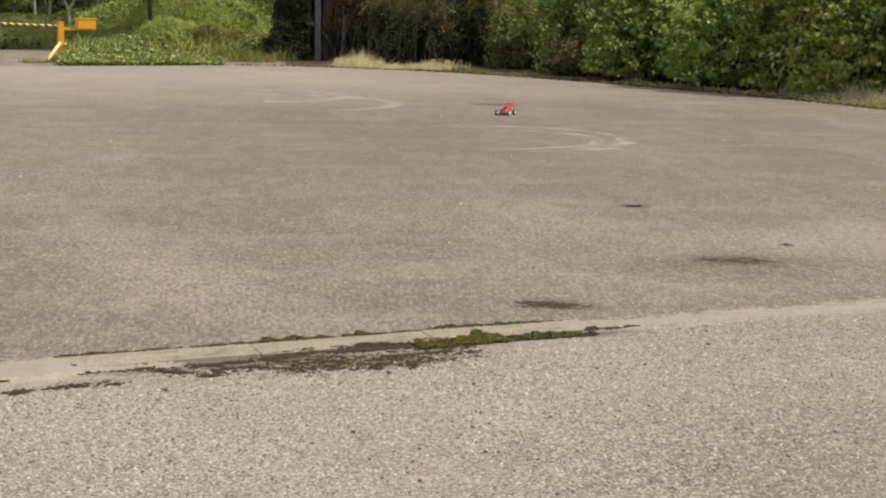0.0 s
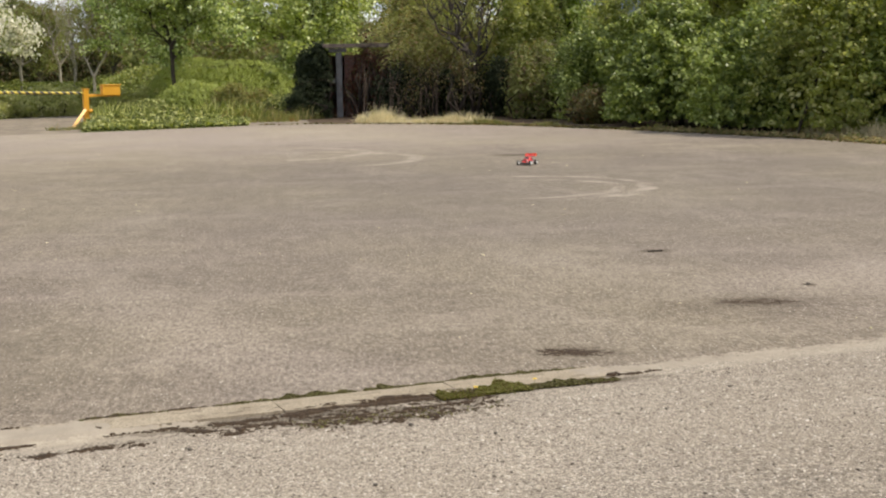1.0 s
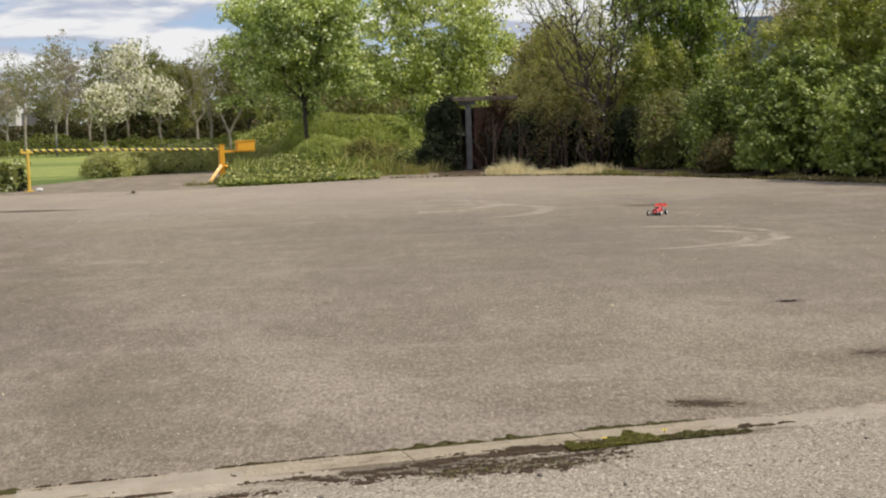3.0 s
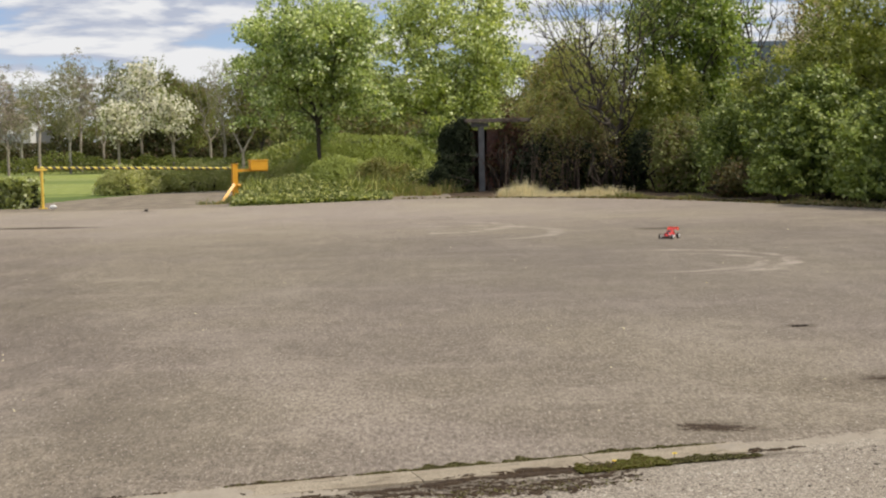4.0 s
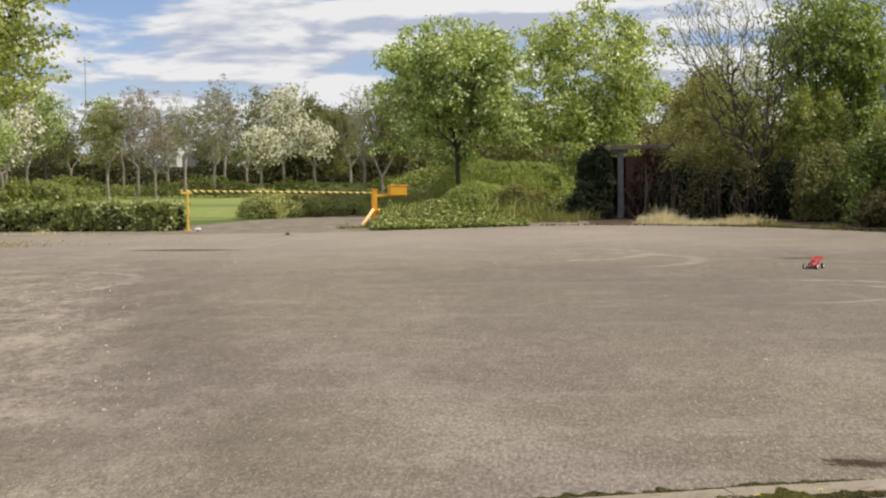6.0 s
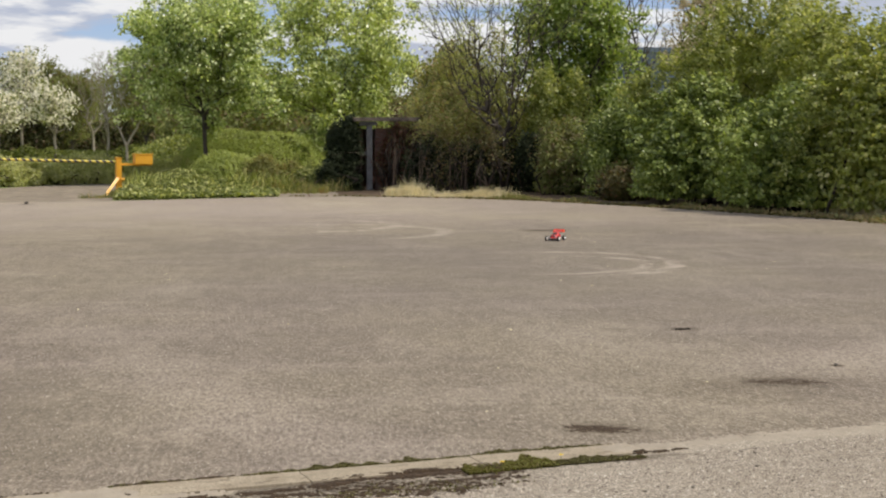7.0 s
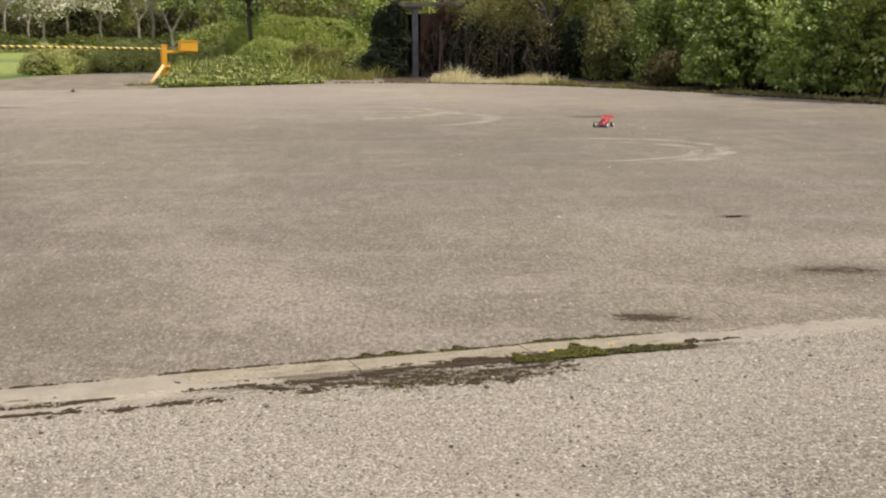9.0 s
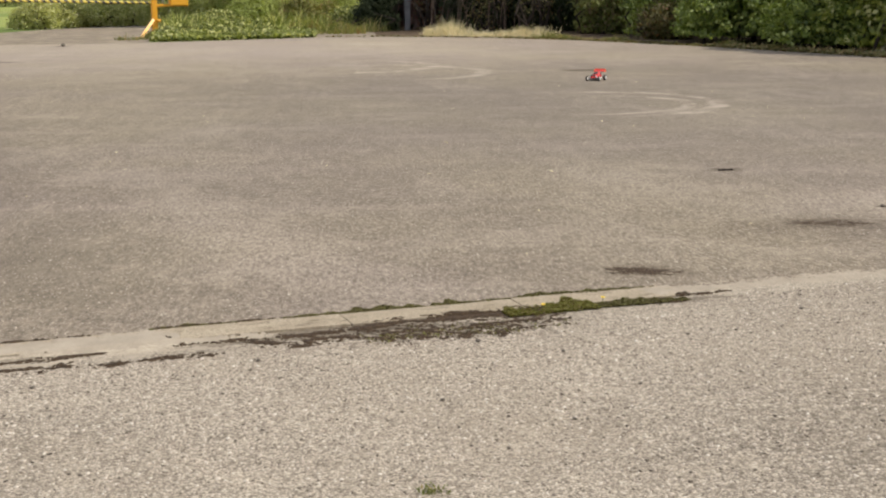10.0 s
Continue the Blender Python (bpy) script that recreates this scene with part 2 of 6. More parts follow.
    for a in arcs:
        col = n.mix(n.math("MULTIPLY", a, 0.60), col, (0.47, 0.405, 0.345))
    dark = [n.blob(1.76, 7.98, 0.15, 0.15, -20, 1.5, 9.0, 0.5), n.blob(1.90, 7.90, 0.15, 0.09, -20, 1.5, 11.0, 0.6), n.blob(3.33, 9.42, 0.22, 0.12, -6, 1.5, 7.0, 0.6), n.blob(3.45, 9.38, 0.32, 0.18, -6, 1.3, 7.0, 0.9),
            n.blob(3.15, 9.25, 0.75, 0.36, 10, 0.8, 5.0, 0.9), n.blob(3.47, 12.2, 0.13, 0.10, 0, 0.9, 12.0, 0.6),
            n.blob(4.02, 10.04, 0.05, 0.06, 0, 0.6, 16.0, 0.5), n.blob(4.75, 26.3, 0.36, 0.3, 0, 0.9, 5.0, 0.7),
            n.blob(-8.0, 31.6, 1.45, 0.36, -8, 0.55, 1.6, 0.3), n.blob(-7.05, 39.2, 0.18, 0.2, 0, 0.6, 8.0, 0.5)]
    for d, much in zip(dark, (0.60, 0.50, 0.50, 0.36, 0.26, 0.88, 0.88, 0.8, 0.88, 0.88)):
        col = n.mix(n.math("MULTIPLY", n.math("MULTIPLY", d, n.ramp(mottle, 0.64, 0.46, 0.62, 1.0)), much), col, (0.050, 0.035, 0.023))
    tufty = n.math("MULTIPLY", n.ramp(n.noise(0.8, 6.0, 0.68, n.stretch(1.0, 0.30, 1, 8)), 0.50, 0.66), n.ramp(mottle, 0.38, 0.60, 0.3, 1.0))
    col = n.mix(n.math("MULTIPLY", tufty, 0.20), col, (0.44, 0.385, 0.325))
    n.bump(n.math("ADD", height, n.math("MULTIPLY", patch, 0.6)), 0.5, 0.006)
    return n.done(col, n.ramp(broad, 0.35, 0.65, 0.86, 0.97), 0.0, 0.12)


def asphalt_near():
    n = Nodes("chipped_asphalt")
    col, height = chippings(n, ((0.17, 0.146, 0.118), (0.60, 0.53, 0.435), (0.10, 0.085, 0.07)), 100.0)
    broad, patch = n.noise(0.55, 6.0, 0.65), n.noise(4.0, 6.0, 0.7)
    mottle, clots = n.noise(105.0, 3.0, 0.75, n.stretch(1.0, 0.75, 1)), n.noise(30.0, 4.0, 0.7, n.stretch(1.0, 0.8, 1))
    col = n.mix(n.math("MULTIPLY", n.ramp(mottle, 0.50, 0.68), 0.38), col, (0.68, 0.61, 0.51))
    col = n.mix(n.math("MULTIPLY", n.ramp(mottle, 0.49, 0.34), 0.50), col, (0.10, 0.085, 0.068))
    col = n.mix(n.math("MULTIPLY", n.ramp(clots, 0.52, 0.36), 0.32), col, (0.13, 0.11, 0.086))
    tarry = n.math("MAXIMUM", n.blob(2.3, 4.9, 1.1, 0.9, 20, 0.7, 2.5, 0.8), n.math("MULTIPLY", n.blob(-1.6, 5.0, 0.9, 0.5, 10, 0.9, 2.0, 0.9), 0.5))
    col = n.mix(n.math("MULTIPLY", n.math("MULTIPLY", tarry, n.ramp(clots, 0.64, 0.42)), 0.52), col, (0.075, 0.064, 0.052))
    col = n.mix(n.math("MULTIPLY", n.ramp(broad, 0.42, 0.62), 0.36), col, (0.25, 0.212, 0.165))
    col = n.mix(n.math("MULTIPLY", n.ramp(patch, 0.5, 0.7), 0.25), col, (0.50, 0.44, 0.35))
    tone_of = n.t.nodes.new("ShaderNodeSeparateColor")
    near_chip, chip_tone = n.cells(78.0)
    n.t.links.new(chip_tone, tone_of.inputs[0])
    dark_chip = n.math("MULTIPLY", n.ramp(near_chip, 0.62, 0.42), n.ramp(tone_of.outputs[0], 0.17, 0.13))
    pale_chip = n.math("MULTIPLY", n.ramp(near_chip, 0.62, 0.42), n.ramp(tone_of.outputs[0], 0.89, 0.92))
    col = n.mix(n.math("MULTIPLY", dark_chip, 0.55), col, (0.075, 0.062, 0.05))
    col = n.mix(n.math("MULTIPLY", pale_chip, 0.32), col, (0.74, 0.69, 0.60))
    speck = n.math("MULTIPLY", n.ramp(n.cells(13.0)[0], 0.11, 0.06), n.ramp(n.noise(2.0, 3.0), 0.42, 0.6))
    col = n.mix(n.math("MULTIPLY", speck, 0.75), col, (0.07, 0.055, 0.04))
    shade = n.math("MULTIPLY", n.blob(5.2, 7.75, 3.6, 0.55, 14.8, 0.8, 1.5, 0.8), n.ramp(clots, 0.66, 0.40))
    col = n.mix(n.math("MULTIPLY", shade, 0.45), col, (0.17, 0.146, 0.118))
    band = n.blob(4.9, 8.17, 3.2, 0.14, 14.8, 1.3, 7.0, 0.7)
    col = n.mix(n.math("MULTIPLY", band, 0.40), col, (0.46, 0.41, 0.33))
    smear = n.blob(-1.0, 6.44, 0.95, 0.085, 14.8, 0.9, 6.0, 0.5)
    col = n.mix(n.math("MULTIPLY", smear, 0.72), col, n.mix(n.ramp(patch, 0.35, 0.65), (0.36, 0.31, 0.24), (0.50, 0.44, 0.35)))
    mud = [n.blob(0.06, 6.70, 0.50, 0.11, 16, 1.5, 12.0, 0.25), n.blob(-0.50, 6.50, 0.20, 0.08, 12, 1.7, 16.0, 0.25),
           n.blob(0.58, 6.66, 0.48, 0.15, 10, 2.6, 18.0, 0.3), n.blob(1.0, 6.97, 0.26, 0.10, 14, 1.6, 14.0, 0.25), n.blob(-0.70, 6.37, 0.26, 0.035, 12, 2.2, 16.0, 0.4),
           n.blob(-1.46, 6.28, 0.30, 0.06, 14, 2.2, 16.0, 0.3), n.blob(1.78, 7.17, 0.30, 0.05, 13, 1.4, 14.0, 0.4), n.blob(6.3, 8.42, 0.3, 0.05, 13, 1.0, 9.0, 0.4)]
    holes = n.ramp(n.noise(26.0, 5.0, 0.75, n.stretch(0.45, 1.0, 1, -14)), 0.66, 0.58, 0.35, 1.0)
    for m, much in zip(mud, (0.55, 0.45, 0.55, 0.55, 0.25, 0.40, 0.45, 0.5)):
        col = n.mix(n.math("MULTIPLY", n.math("MULTIPLY", m, holes), much), col, n.mix(n.ramp(patch, 0.3, 0.7), (0.020, 0.014, 0.008), (0.050, 0.036, 0.022)))
    n.bump(n.math("ADD", height, n.math("MULTIPLY", patch, 0.4)), 0.5, 0.006)
    return n.done(col, 0.93, 0.0, 0.12)


def turf():
    n = Nodes("mown_grass")
    wide, mid, fine = n.noise(0.12, 4.0), n.noise(2.0, 5.0), n.noise(45.0, 3.0)
    col = n.mix(n.ramp(mid, 0.3, 0.7), (0.23, 0.28, 0.062), (0.36, 0.405, 0.12))
    col = n.mix(n.math("MULTIPLY", n.ramp(wide, 0.45, 0.65), 0.5), col, (0.27, 0.29, 0.11))
    col = n.mix(n.math("MULTIPLY", n.ramp(fine, 0.4, 0.7), 0.35), col, (0.09, 0.12, 0.03))
    # one darker green patch by the track, and broad darker streaks across
    deep_green = n.math("MAXIMUM", n.blob(-11.9, 51.5, 3.2, 4.8, 0, 0.5, 1.5, 0.25), n.ramp(n.noise(0.05, 3.0, 0.5, n.stretch(0.4, 1.6, 1)), 0.54, 0.60, 0.0, 0.6))
    col = n.mix(n.math("MULTIPLY", deep_green, 0.88), col, (0.10, 0.15, 0.036))
    n.bump(fine, 0.8, 0.03)
    return n.done(col, 0.85, 0.0, 0.2)


def soil_track():
    n = Nodes("dirt_track")
    mid, fine = n.noise(1.4, 6.0, 0.65), n.noise(30.0, 3.0)
    col = n.mix(n.ramp(mid, 0.3, 0.7), (0.17, 0.14, 0.11), (0.31, 0.26, 0.20))
    col = n.mix(n.math("MULTIPLY", n.ramp(n.noise(4.0, 5.0), 0.55, 0.7), 0.6), col, (0.10, 0.115, 0.045))
    n.bump(fine, 0.6, 0.02)
    return n.done(col, 0.92, 0.0, 0.2)


def striped():
    n = Nodes("barrier_stripes")
    x, _ = n.xy()
    sep_z = n.t.nodes.new("ShaderNodeSeparateXYZ")
    n.t.links.new(n.pos, sep_z.inputs[0])
    f = n.math("FRACT", n.math("ADD", n.math("MULTIPLY", x, 4.6), n.math("MULTIPLY", sep_z.outputs["Z"], 4.0)))
    col = n.mix(n.ramp(f, 0.48, 0.52), (0.75, 0.60, 0.10), (0.06, 0.055, 0.045))
    col = n.mix(n.math("MULTIPLY", n.ramp(n.noise(14.0, 4.0), 0.55, 0.7), 0.3), col, (0.35, 0.28, 0.14))
    return n.done(col, 0.5)


def bricks():
    n = Nodes("dark_brick")
    t = n.t.nodes.new("ShaderNodeTexBrick")
    for key, v in (("Color1", (0.11, 0.045, 0.036, 1)), ("Color2", (0.17, 0.070, 0.055, 1)), ("Mortar", (0.14, 0.118, 0.10, 1))):
        t.inputs[key].default_value = v
    for key, v in (("Scale", 1.0), ("Mortar Size", 0.012), ("Brick Width", 0.225), ("Row Height", 0.075)):
        t.inputs[key].default_value = v
    turn = n.t.nodes.new("ShaderNodeMapping")
    turn.inputs["Rotation"].default_value = (radians(90), 0, 0)
    n.t.links.new(n.pos, turn.inputs[0])
    n.t.links.new(turn.outputs[0], t.inputs["Vector"])
    col = n.mix(n.math("MULTIPLY", n.ramp(n.noise(2.2, 5.0), 0.45, 0.7), 0.6), t.outputs["Color"], (0.05, 0.045, 0.035))
    n.bump(t.outputs["Fac"], -0.4, 0.01)
    return n.done(col, 0.9)


ASPHALT_FAR, ASPHALT_NEAR, TURF, TRACK = asphalt_far(), asphalt_near(), turf(), soil_track()
def worn_concrete():
    n = Nodes("edging_concrete")
    own = n.t.nodes.new("ShaderNodeObjectInfo").outputs["Random"]
    wide, fine, grime = n.noise(5.0, 6.0, 0.7), n.noise(80.0, 3.0, 0.7), n.noise(11.0, 6.0, 0.75, n.stretch(0.5, 1.6, 1))
    col = n.mix(n.ramp(fine, 0.32, 0.68), (0.24, 0.20, 0.15), (0.46, 0.40, 0.305))
    col = n.mix(n.math("MULTIPLY", n.ramp(wide, 0.42, 0.65), 0.55), col, (0.27, 0.225, 0.165))
    col = n.mix(n.math("MULTIPLY", n.ramp(grime, 0.54, 0.66), 0.70), col, (0.12, 0.098, 0.066))
    col = n.mix(n.math("MULTIPLY", own, 0.35), col, (0.30, 0.255, 0.19))
    n.bump(n.math("ADD", fine, wide), 0.6, 0.006)
    return n.done(col, 0.93, 0.0, 0.15)


CONCRETE = worn_concrete()
POST_PAINT = plain("weathered_grey_paint", (0.11, 0.111, 0.115), (0.22, 0.218, 0.22), 4.0, 30.0, 0.75)
YELLOW = plain("yellow_paint", (0.72, 0.33, 0.016), (0.82, 0.42, 0.026), 3.0, 40.0, 0.45, 0.1)
PALE_YELLOW = plain("faded_yellow_paint", (0.72, 0.48, 0.07), (0.80, 0.56, 0.10), 3.0, 40.0, 0.5, 0.1)
STRIPES, BRICK = striped(), bricks()
ROOF_FELT = plain("mossy_roof_felt", (0.05, 0.043, 0.036), (0.15, 0.125, 0.10), 6.0, 25.0, 0.9)
DARK_TIMBER = plain("dark_timber", (0.05, 0.03, 0.025), (0.10, 0.06, 0.045), 4.0, 30.0, 0.8)
BARK = plain("grey_brown_bark", (0.036, 0.029, 0.023), (0.090, 0.075, 0.062), 3.0, 18.0, 0.9, 0.6, 0.02)
PALE_BARK = plain("pale_birch_bark", (0.26, 0.24, 0.21), (0.50, 0.48, 0.44), 3.0, 9.0, 0.8, 0.3, 0.01)
FAR_BARK = plain("grey_twig_bark", (0.22, 0.185, 0.155), (0.42, 0.37, 0.33), 3.0, 9.0, 0.85, 0.3, 0.01)
FASCIA = plain("rusty_brown_board", (0.035, 0.025, 0.020), (0.24, 0.195, 0.16), 5.0, 20.0, 0.85)
CANE = plain("dead_cane", (0.07, 0.048, 0.036), (0.16, 0.115, 0.088), 2.0, 20.0, 0.9, 0.3)
LEAF_FRESH = leafy("fresh_green_leaves", (0.090, 0.150, 0.060), (0.54, 0.62, 0.235), (0.78, 0.82, 0.56), 0.22, 0.30, 0.38, glow=(1.5, 1.5, 0.7))
LEAF_ASH = leafy("mid_green_leaves", (0.085, 0.140, 0.036), (0.35, 0.44, 0.125), (0.55, 0.60, 0.32), 0.15, 0.34, 0.42, glow=(1.5, 1.5, 0.7))
LEAF_LIME = leafy("lime_green_leaves", (0.095, 0.150, 0.058), (0.57, 0.64, 0.225), (0.78, 0.82, 0.54), 0.22, 0.30, 0.38, glow=(1.55, 1.5, 0.65))
LEAF_SHRUB = leafy("broad_shrub_leaves", (0.065, 0.100, 0.024), (0.31, 0.385, 0.100), (0.50, 0.56, 0.22), 0.14, 0.38, 0.38)
LEAF_OLIVE = leafy("olive_shrub_leaves", (0.125, 0.160, 0.040), (0.40, 0.44, 0.125), (0.56, 0.56, 0.28), 0.12, 0.40, 0.46)
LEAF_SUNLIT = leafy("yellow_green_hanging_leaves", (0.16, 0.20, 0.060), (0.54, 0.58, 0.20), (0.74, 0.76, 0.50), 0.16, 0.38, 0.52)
LEAF_DULL = leafy("dull_bramble_leaves", (0.050, 0.050, 0.018), (0.165, 0.150, 0.052), (0.17, 0.10, 0.05), 0.14, 0.65, 0.34)
LEAF_BRAMBLE = leafy("grey_olive_bramble_leaves", (0.17, 0.18, 0.062), (0.46, 0.46, 0.185), (0.34, 0.24, 0.14), 0.16, 0.65, 0.42)
DARK_BARK = plain("dark_thorn_bark", (0.022, 0.017, 0.014), (0.060, 0.048, 0.040), 3.0, 18.0, 0.95, 0.5, 0.02, 0.0, 0.2)
# ivy's own dark green; also the shade colour under brambles and inside the hedge
LEAF_IVY_SHADE = leafy("ivy_and_shade_leaves", (0.012, 0.020, 0.007), (0.036, 0.050, 0.016), None, 0.0, 0.85, 0.12)
LEAF_UNDER = leafy("undergrowth_leaves", (0.035, 0.042, 0.014), (0.115, 0.115, 0.042), (0.14, 0.10, 0.06), 0.2, 0.75, 0.25)
LEAF_HEDGE = leafy("clipped_hedge_leaves", (0.11, 0.14, 0.035), (0.33, 0.36, 0.10), (0.48, 0.48, 0.22), 0.10, 0.55, 0.38)
LEAF_CLIPPED = leafy("dark_clipped_leaves", (0.050, 0.066, 0.018), (0.36, 0.40, 0.115), (0.55, 0.58, 0.32), 0.12, 0.42, 0.36)
LEAF_MOUND = leafy("light_green_shrub_leaves", (0.22, 0.27, 0.080), (0.48, 0.53, 0.19), None, 0.0, 0.6, 0.46)
LEAF_COVER = leafy("ground_cover_leaves", (0.060, 0.082, 0.020), (0.29, 0.33, 0.090), (0.62, 0.62, 0.28), 0.18, 0.55, 0.36)
BLOSSOM = leafy("white_blossom", (0.78, 0.75, 0.62), (0.92, 0.90, 0.80), (0.27, 0.30, 0.11), 0.32, 0.6, 0.4, glow=(1.1, 1.08, 1.0))
BLOSSOM_CREAM = leafy("cream_blossom", (0.62, 0.53, 0.36), (0.86, 0.78, 0.60), (0.32, 0.32, 0.12), 0.25, 0.6, 0.4, glow=(1.1, 1.05, 0.9))
PINK_HAZE = leafy("opening_pink_buds", (0.30, 0.24, 0.20), (0.52, 0.45, 0.40), (0.25, 0.28, 0.12), 0.3, 0.6, 0.3, glow=(1.1, 1.08, 1.0))
SPRING_HAZE = leafy("opening_yellow_green_buds", (0.20, 0.21, 0.08), (0.36, 0.36, 0.17), (0.4, 0.36, 0.28), 0.2, 0.6, 0.35, glow=(1.1, 1.08, 1.0))
FAR_LEAF = leafy("distant_leaves", (0.100, 0.122, 0.036), (0.27, 0.29, 0.100), (0.20, 0.15, 0.09), 0.2, 0.6, 0.38)
LEAF_BED = leafy("grey_green_leaves", (0.22, 0.245, 0.090), (0.56, 0.58, 0.25), (0.64, 0.62, 0.40), 0.15, 0.55, 0.46)
LEAF_RUST = leafy("olive_russet_leaves", (0.13, 0.14, 0.042), (0.35, 0.355, 0.115), (0.26, 0.17, 0.08), 0.14, 0.6, 0.42)
LEAF_GOLD = leafy("yellow_olive_leaves", (0.17, 0.17, 0.042), (0.45, 0.43, 0.13), (0.55, 0.50, 0.25), 0.14, 0.5, 0.45)
RUSSET = leafy("reddish_creeper_leaves", (0.07, 0.030, 0.022), (0.20, 0.085, 0.055), (0.10, 0.11, 0.04), 0.25, 0.6, 0.3)
MUD = plain("damp_brown_mud", (0.022, 0.014, 0.008), (0.075, 0.050, 0.030), 40.0, 150.0, 0.95, 0.6, 0.004, 0.0, 0.25)
DANDELION = plain("yellow_petals", (0.80, 0.58, 0.03), (0.85, 0.66, 0.06), 40.0, 200.0, 0.6, 0.05)
STRAW = leafy("dry_grass", (0.62, 0.55, 0.36), (0.93, 0.87, 0.64), (0.34, 0.34, 0.14), 0.10, 0.7, 0.45, glow=(1.15, 1.1, 0.9))
DRIFT = leafy("yellow_brown_litter", (0.17, 0.125, 0.06), (0.44, 0.35, 0.18), (0.20, 0.22, 0.08), 0.25, 0.7, 0.3)
GREEN_BLADE = leafy("rough_grass", (0.09, 0.11, 0.03), (0.22, 0.24, 0.08), (0.40, 0.33, 0.17), 0.25, 0.6, 0.35)
MOSS = leafy("moss", (0.075, 0.076, 0.012), (0.21, 0.208, 0.046), (0.16, 0.12, 0.05), 0.22, 0.8, 0.2)
MOSS_BROWN = leafy("brown_moss", (0.055, 0.048, 0.018), (0.17, 0.145, 0.055), (0.15, 0.15, 0.045), 0.25, 0.8, 0.1)
CREAM_WALL = plain("cream_brick", (0.60, 0.46, 0.32), (0.70, 0.56, 0.41), 1.0, 10.0, 0.85)
BROWN_TILE = plain("brown_roof_tiles", (0.12, 0.085, 0.07), (0.19, 0.14, 0.12), 0.8, 8.0, 0.85)
WHITE_CLAD = plain("white_cladding", (0.70, 0.71, 0.72), (0.82, 0.82, 0.82), 0.3, 3.0, 0.5)
GREY_CLAD = plain("grey_cladding", (0.16, 0.165, 0.17), (0.24, 0.245, 0.25), 0.3, 3.0, 0.55)
BLUE_CLAD = plain("blue_grey_cladding", (0.10, 0.13, 0.19), (0.15, 0.19, 0.26), 0.3, 3.0, 0.55)
WINDOW_DARK = plain("dark_window_glass", (0.02, 0.025, 0.03), (0.04, 0.045, 0.05), 1.0, 8.0, 0.12, 0.0)
GALVANISED = plain("galvanised_steel", (0.42, 0.43, 0.44), (0.55, 0.56, 0.57), 2.0, 20.0, 0.45, 0.1, 0.002, 0.7)
RED_SHELL = plain("red_polycarbonate", (0.52, 0.028, 0.030), (0.62, 0.05, 0.045), 8.0, 90.0, 0.28, 0.02, 0.001)
ORANGE_SHELL = plain("orange_red_plastic", (0.74, 0.07, 0.03), (0.80, 0.11, 0.045), 8.0, 90.0, 0.35, 0.02, 0.001)
WHITE_PLASTIC = plain("white_nylon", (0.72, 0.71, 0.69), (0.80, 0.79, 0.77), 9.0, 90.0, 0.4, 0.03, 0.001)
BLACK_PLASTIC = plain("black_nylon", (0.012, 0.012, 0.013), (0.028, 0.027, 0.026), 9.0, 90.0, 0.5, 0.1, 0.001)
TYRE_RUBBER = plain("dusty_tyre_rubber", (0.022, 0.021, 0.020), (0.06, 0.055, 0.048), 20.0, 120.0, 0.85, 0.4, 0.002)
STEEL = plain("bare_steel", (0.5, 0.5, 0.5), (0.62, 0.62, 0.62), 9.0, 90.0, 0.3, 0.02, 0.001, 1.0)
PEBBLE = plain("dark_pebble", (0.05, 0.043, 0.036), (0.14, 0.12, 0.10), 9.0, 60.0, 0.9, 0.3, 0.002)
LITTER_WHITE = plain("crumpled_white_paper", (0.70, 0.69, 0.66), (0.82, 0.81, 0.78), 9.0, 50.0, 0.7, 0.5, 0.01)

def stone_chips():
    """Loose chippings, each its own tone from tar-black to nearly white."""
    n = Nodes("stone_chips")
    own = n.t.nodes.new("ShaderNodeNewGeometry").outputs["Random Per Island"]
    col = n.mix(n.ramp(own, 0.0, 0.26, smooth=False), (0.065, 0.054, 0.045), (0.27, 0.23, 0.19))
    col = n.mix(n.ramp(own, 0.26, 0.84, smooth=False), col, (0.50, 0.44, 0.375))
    col = n.mix(n.ramp(own, 0.88, 1.0, smooth=False), col, (0.64, 0.59, 0.52))
    n.bump(n.noise(300.0, 3.0), 0.4, 0.002)
    return n.done(col, 0.85, 0.0, 0.2)


CHIPS = stone_chips()
SAND = plain("fine_sandy_silt", (0.285, 0.247, 0.198), (0.39, 0.343, 0.278), 6.0, 120.0, 0.95, 0.35, 0.003, 0.0, 0.12)
SOIL = plain("dark_leaf_soil", (0.055, 0.040, 0.028), (0.16, 0.115, 0.078), 2.2, 30.0, 0.95, 0.6, 0.02, 0.0, 0.15)

# ---- mesh helpers ----
def link_mesh(name, me, material, parent=None, label=""):
    me.materials.append(material)
    ob = new(name, me)
    ob.parent = parent
    return tagged(ob, label)


def part(name, bm, material, parent=None, label="", smooth=False):
    """Links a bmesh as one mesh object under a thing or a part."""
    bmesh.ops.recalc_face_normals(bm, faces=bm.faces)
    me = bpy.data.meshes.new(name)
    bm.to_mesh(me)
    bm.free()
    if smooth:
        me.polygons.foreach_set("use_smooth", [True] * len(me.polygons))
    return link_mesh(name, me, material, parent, label)


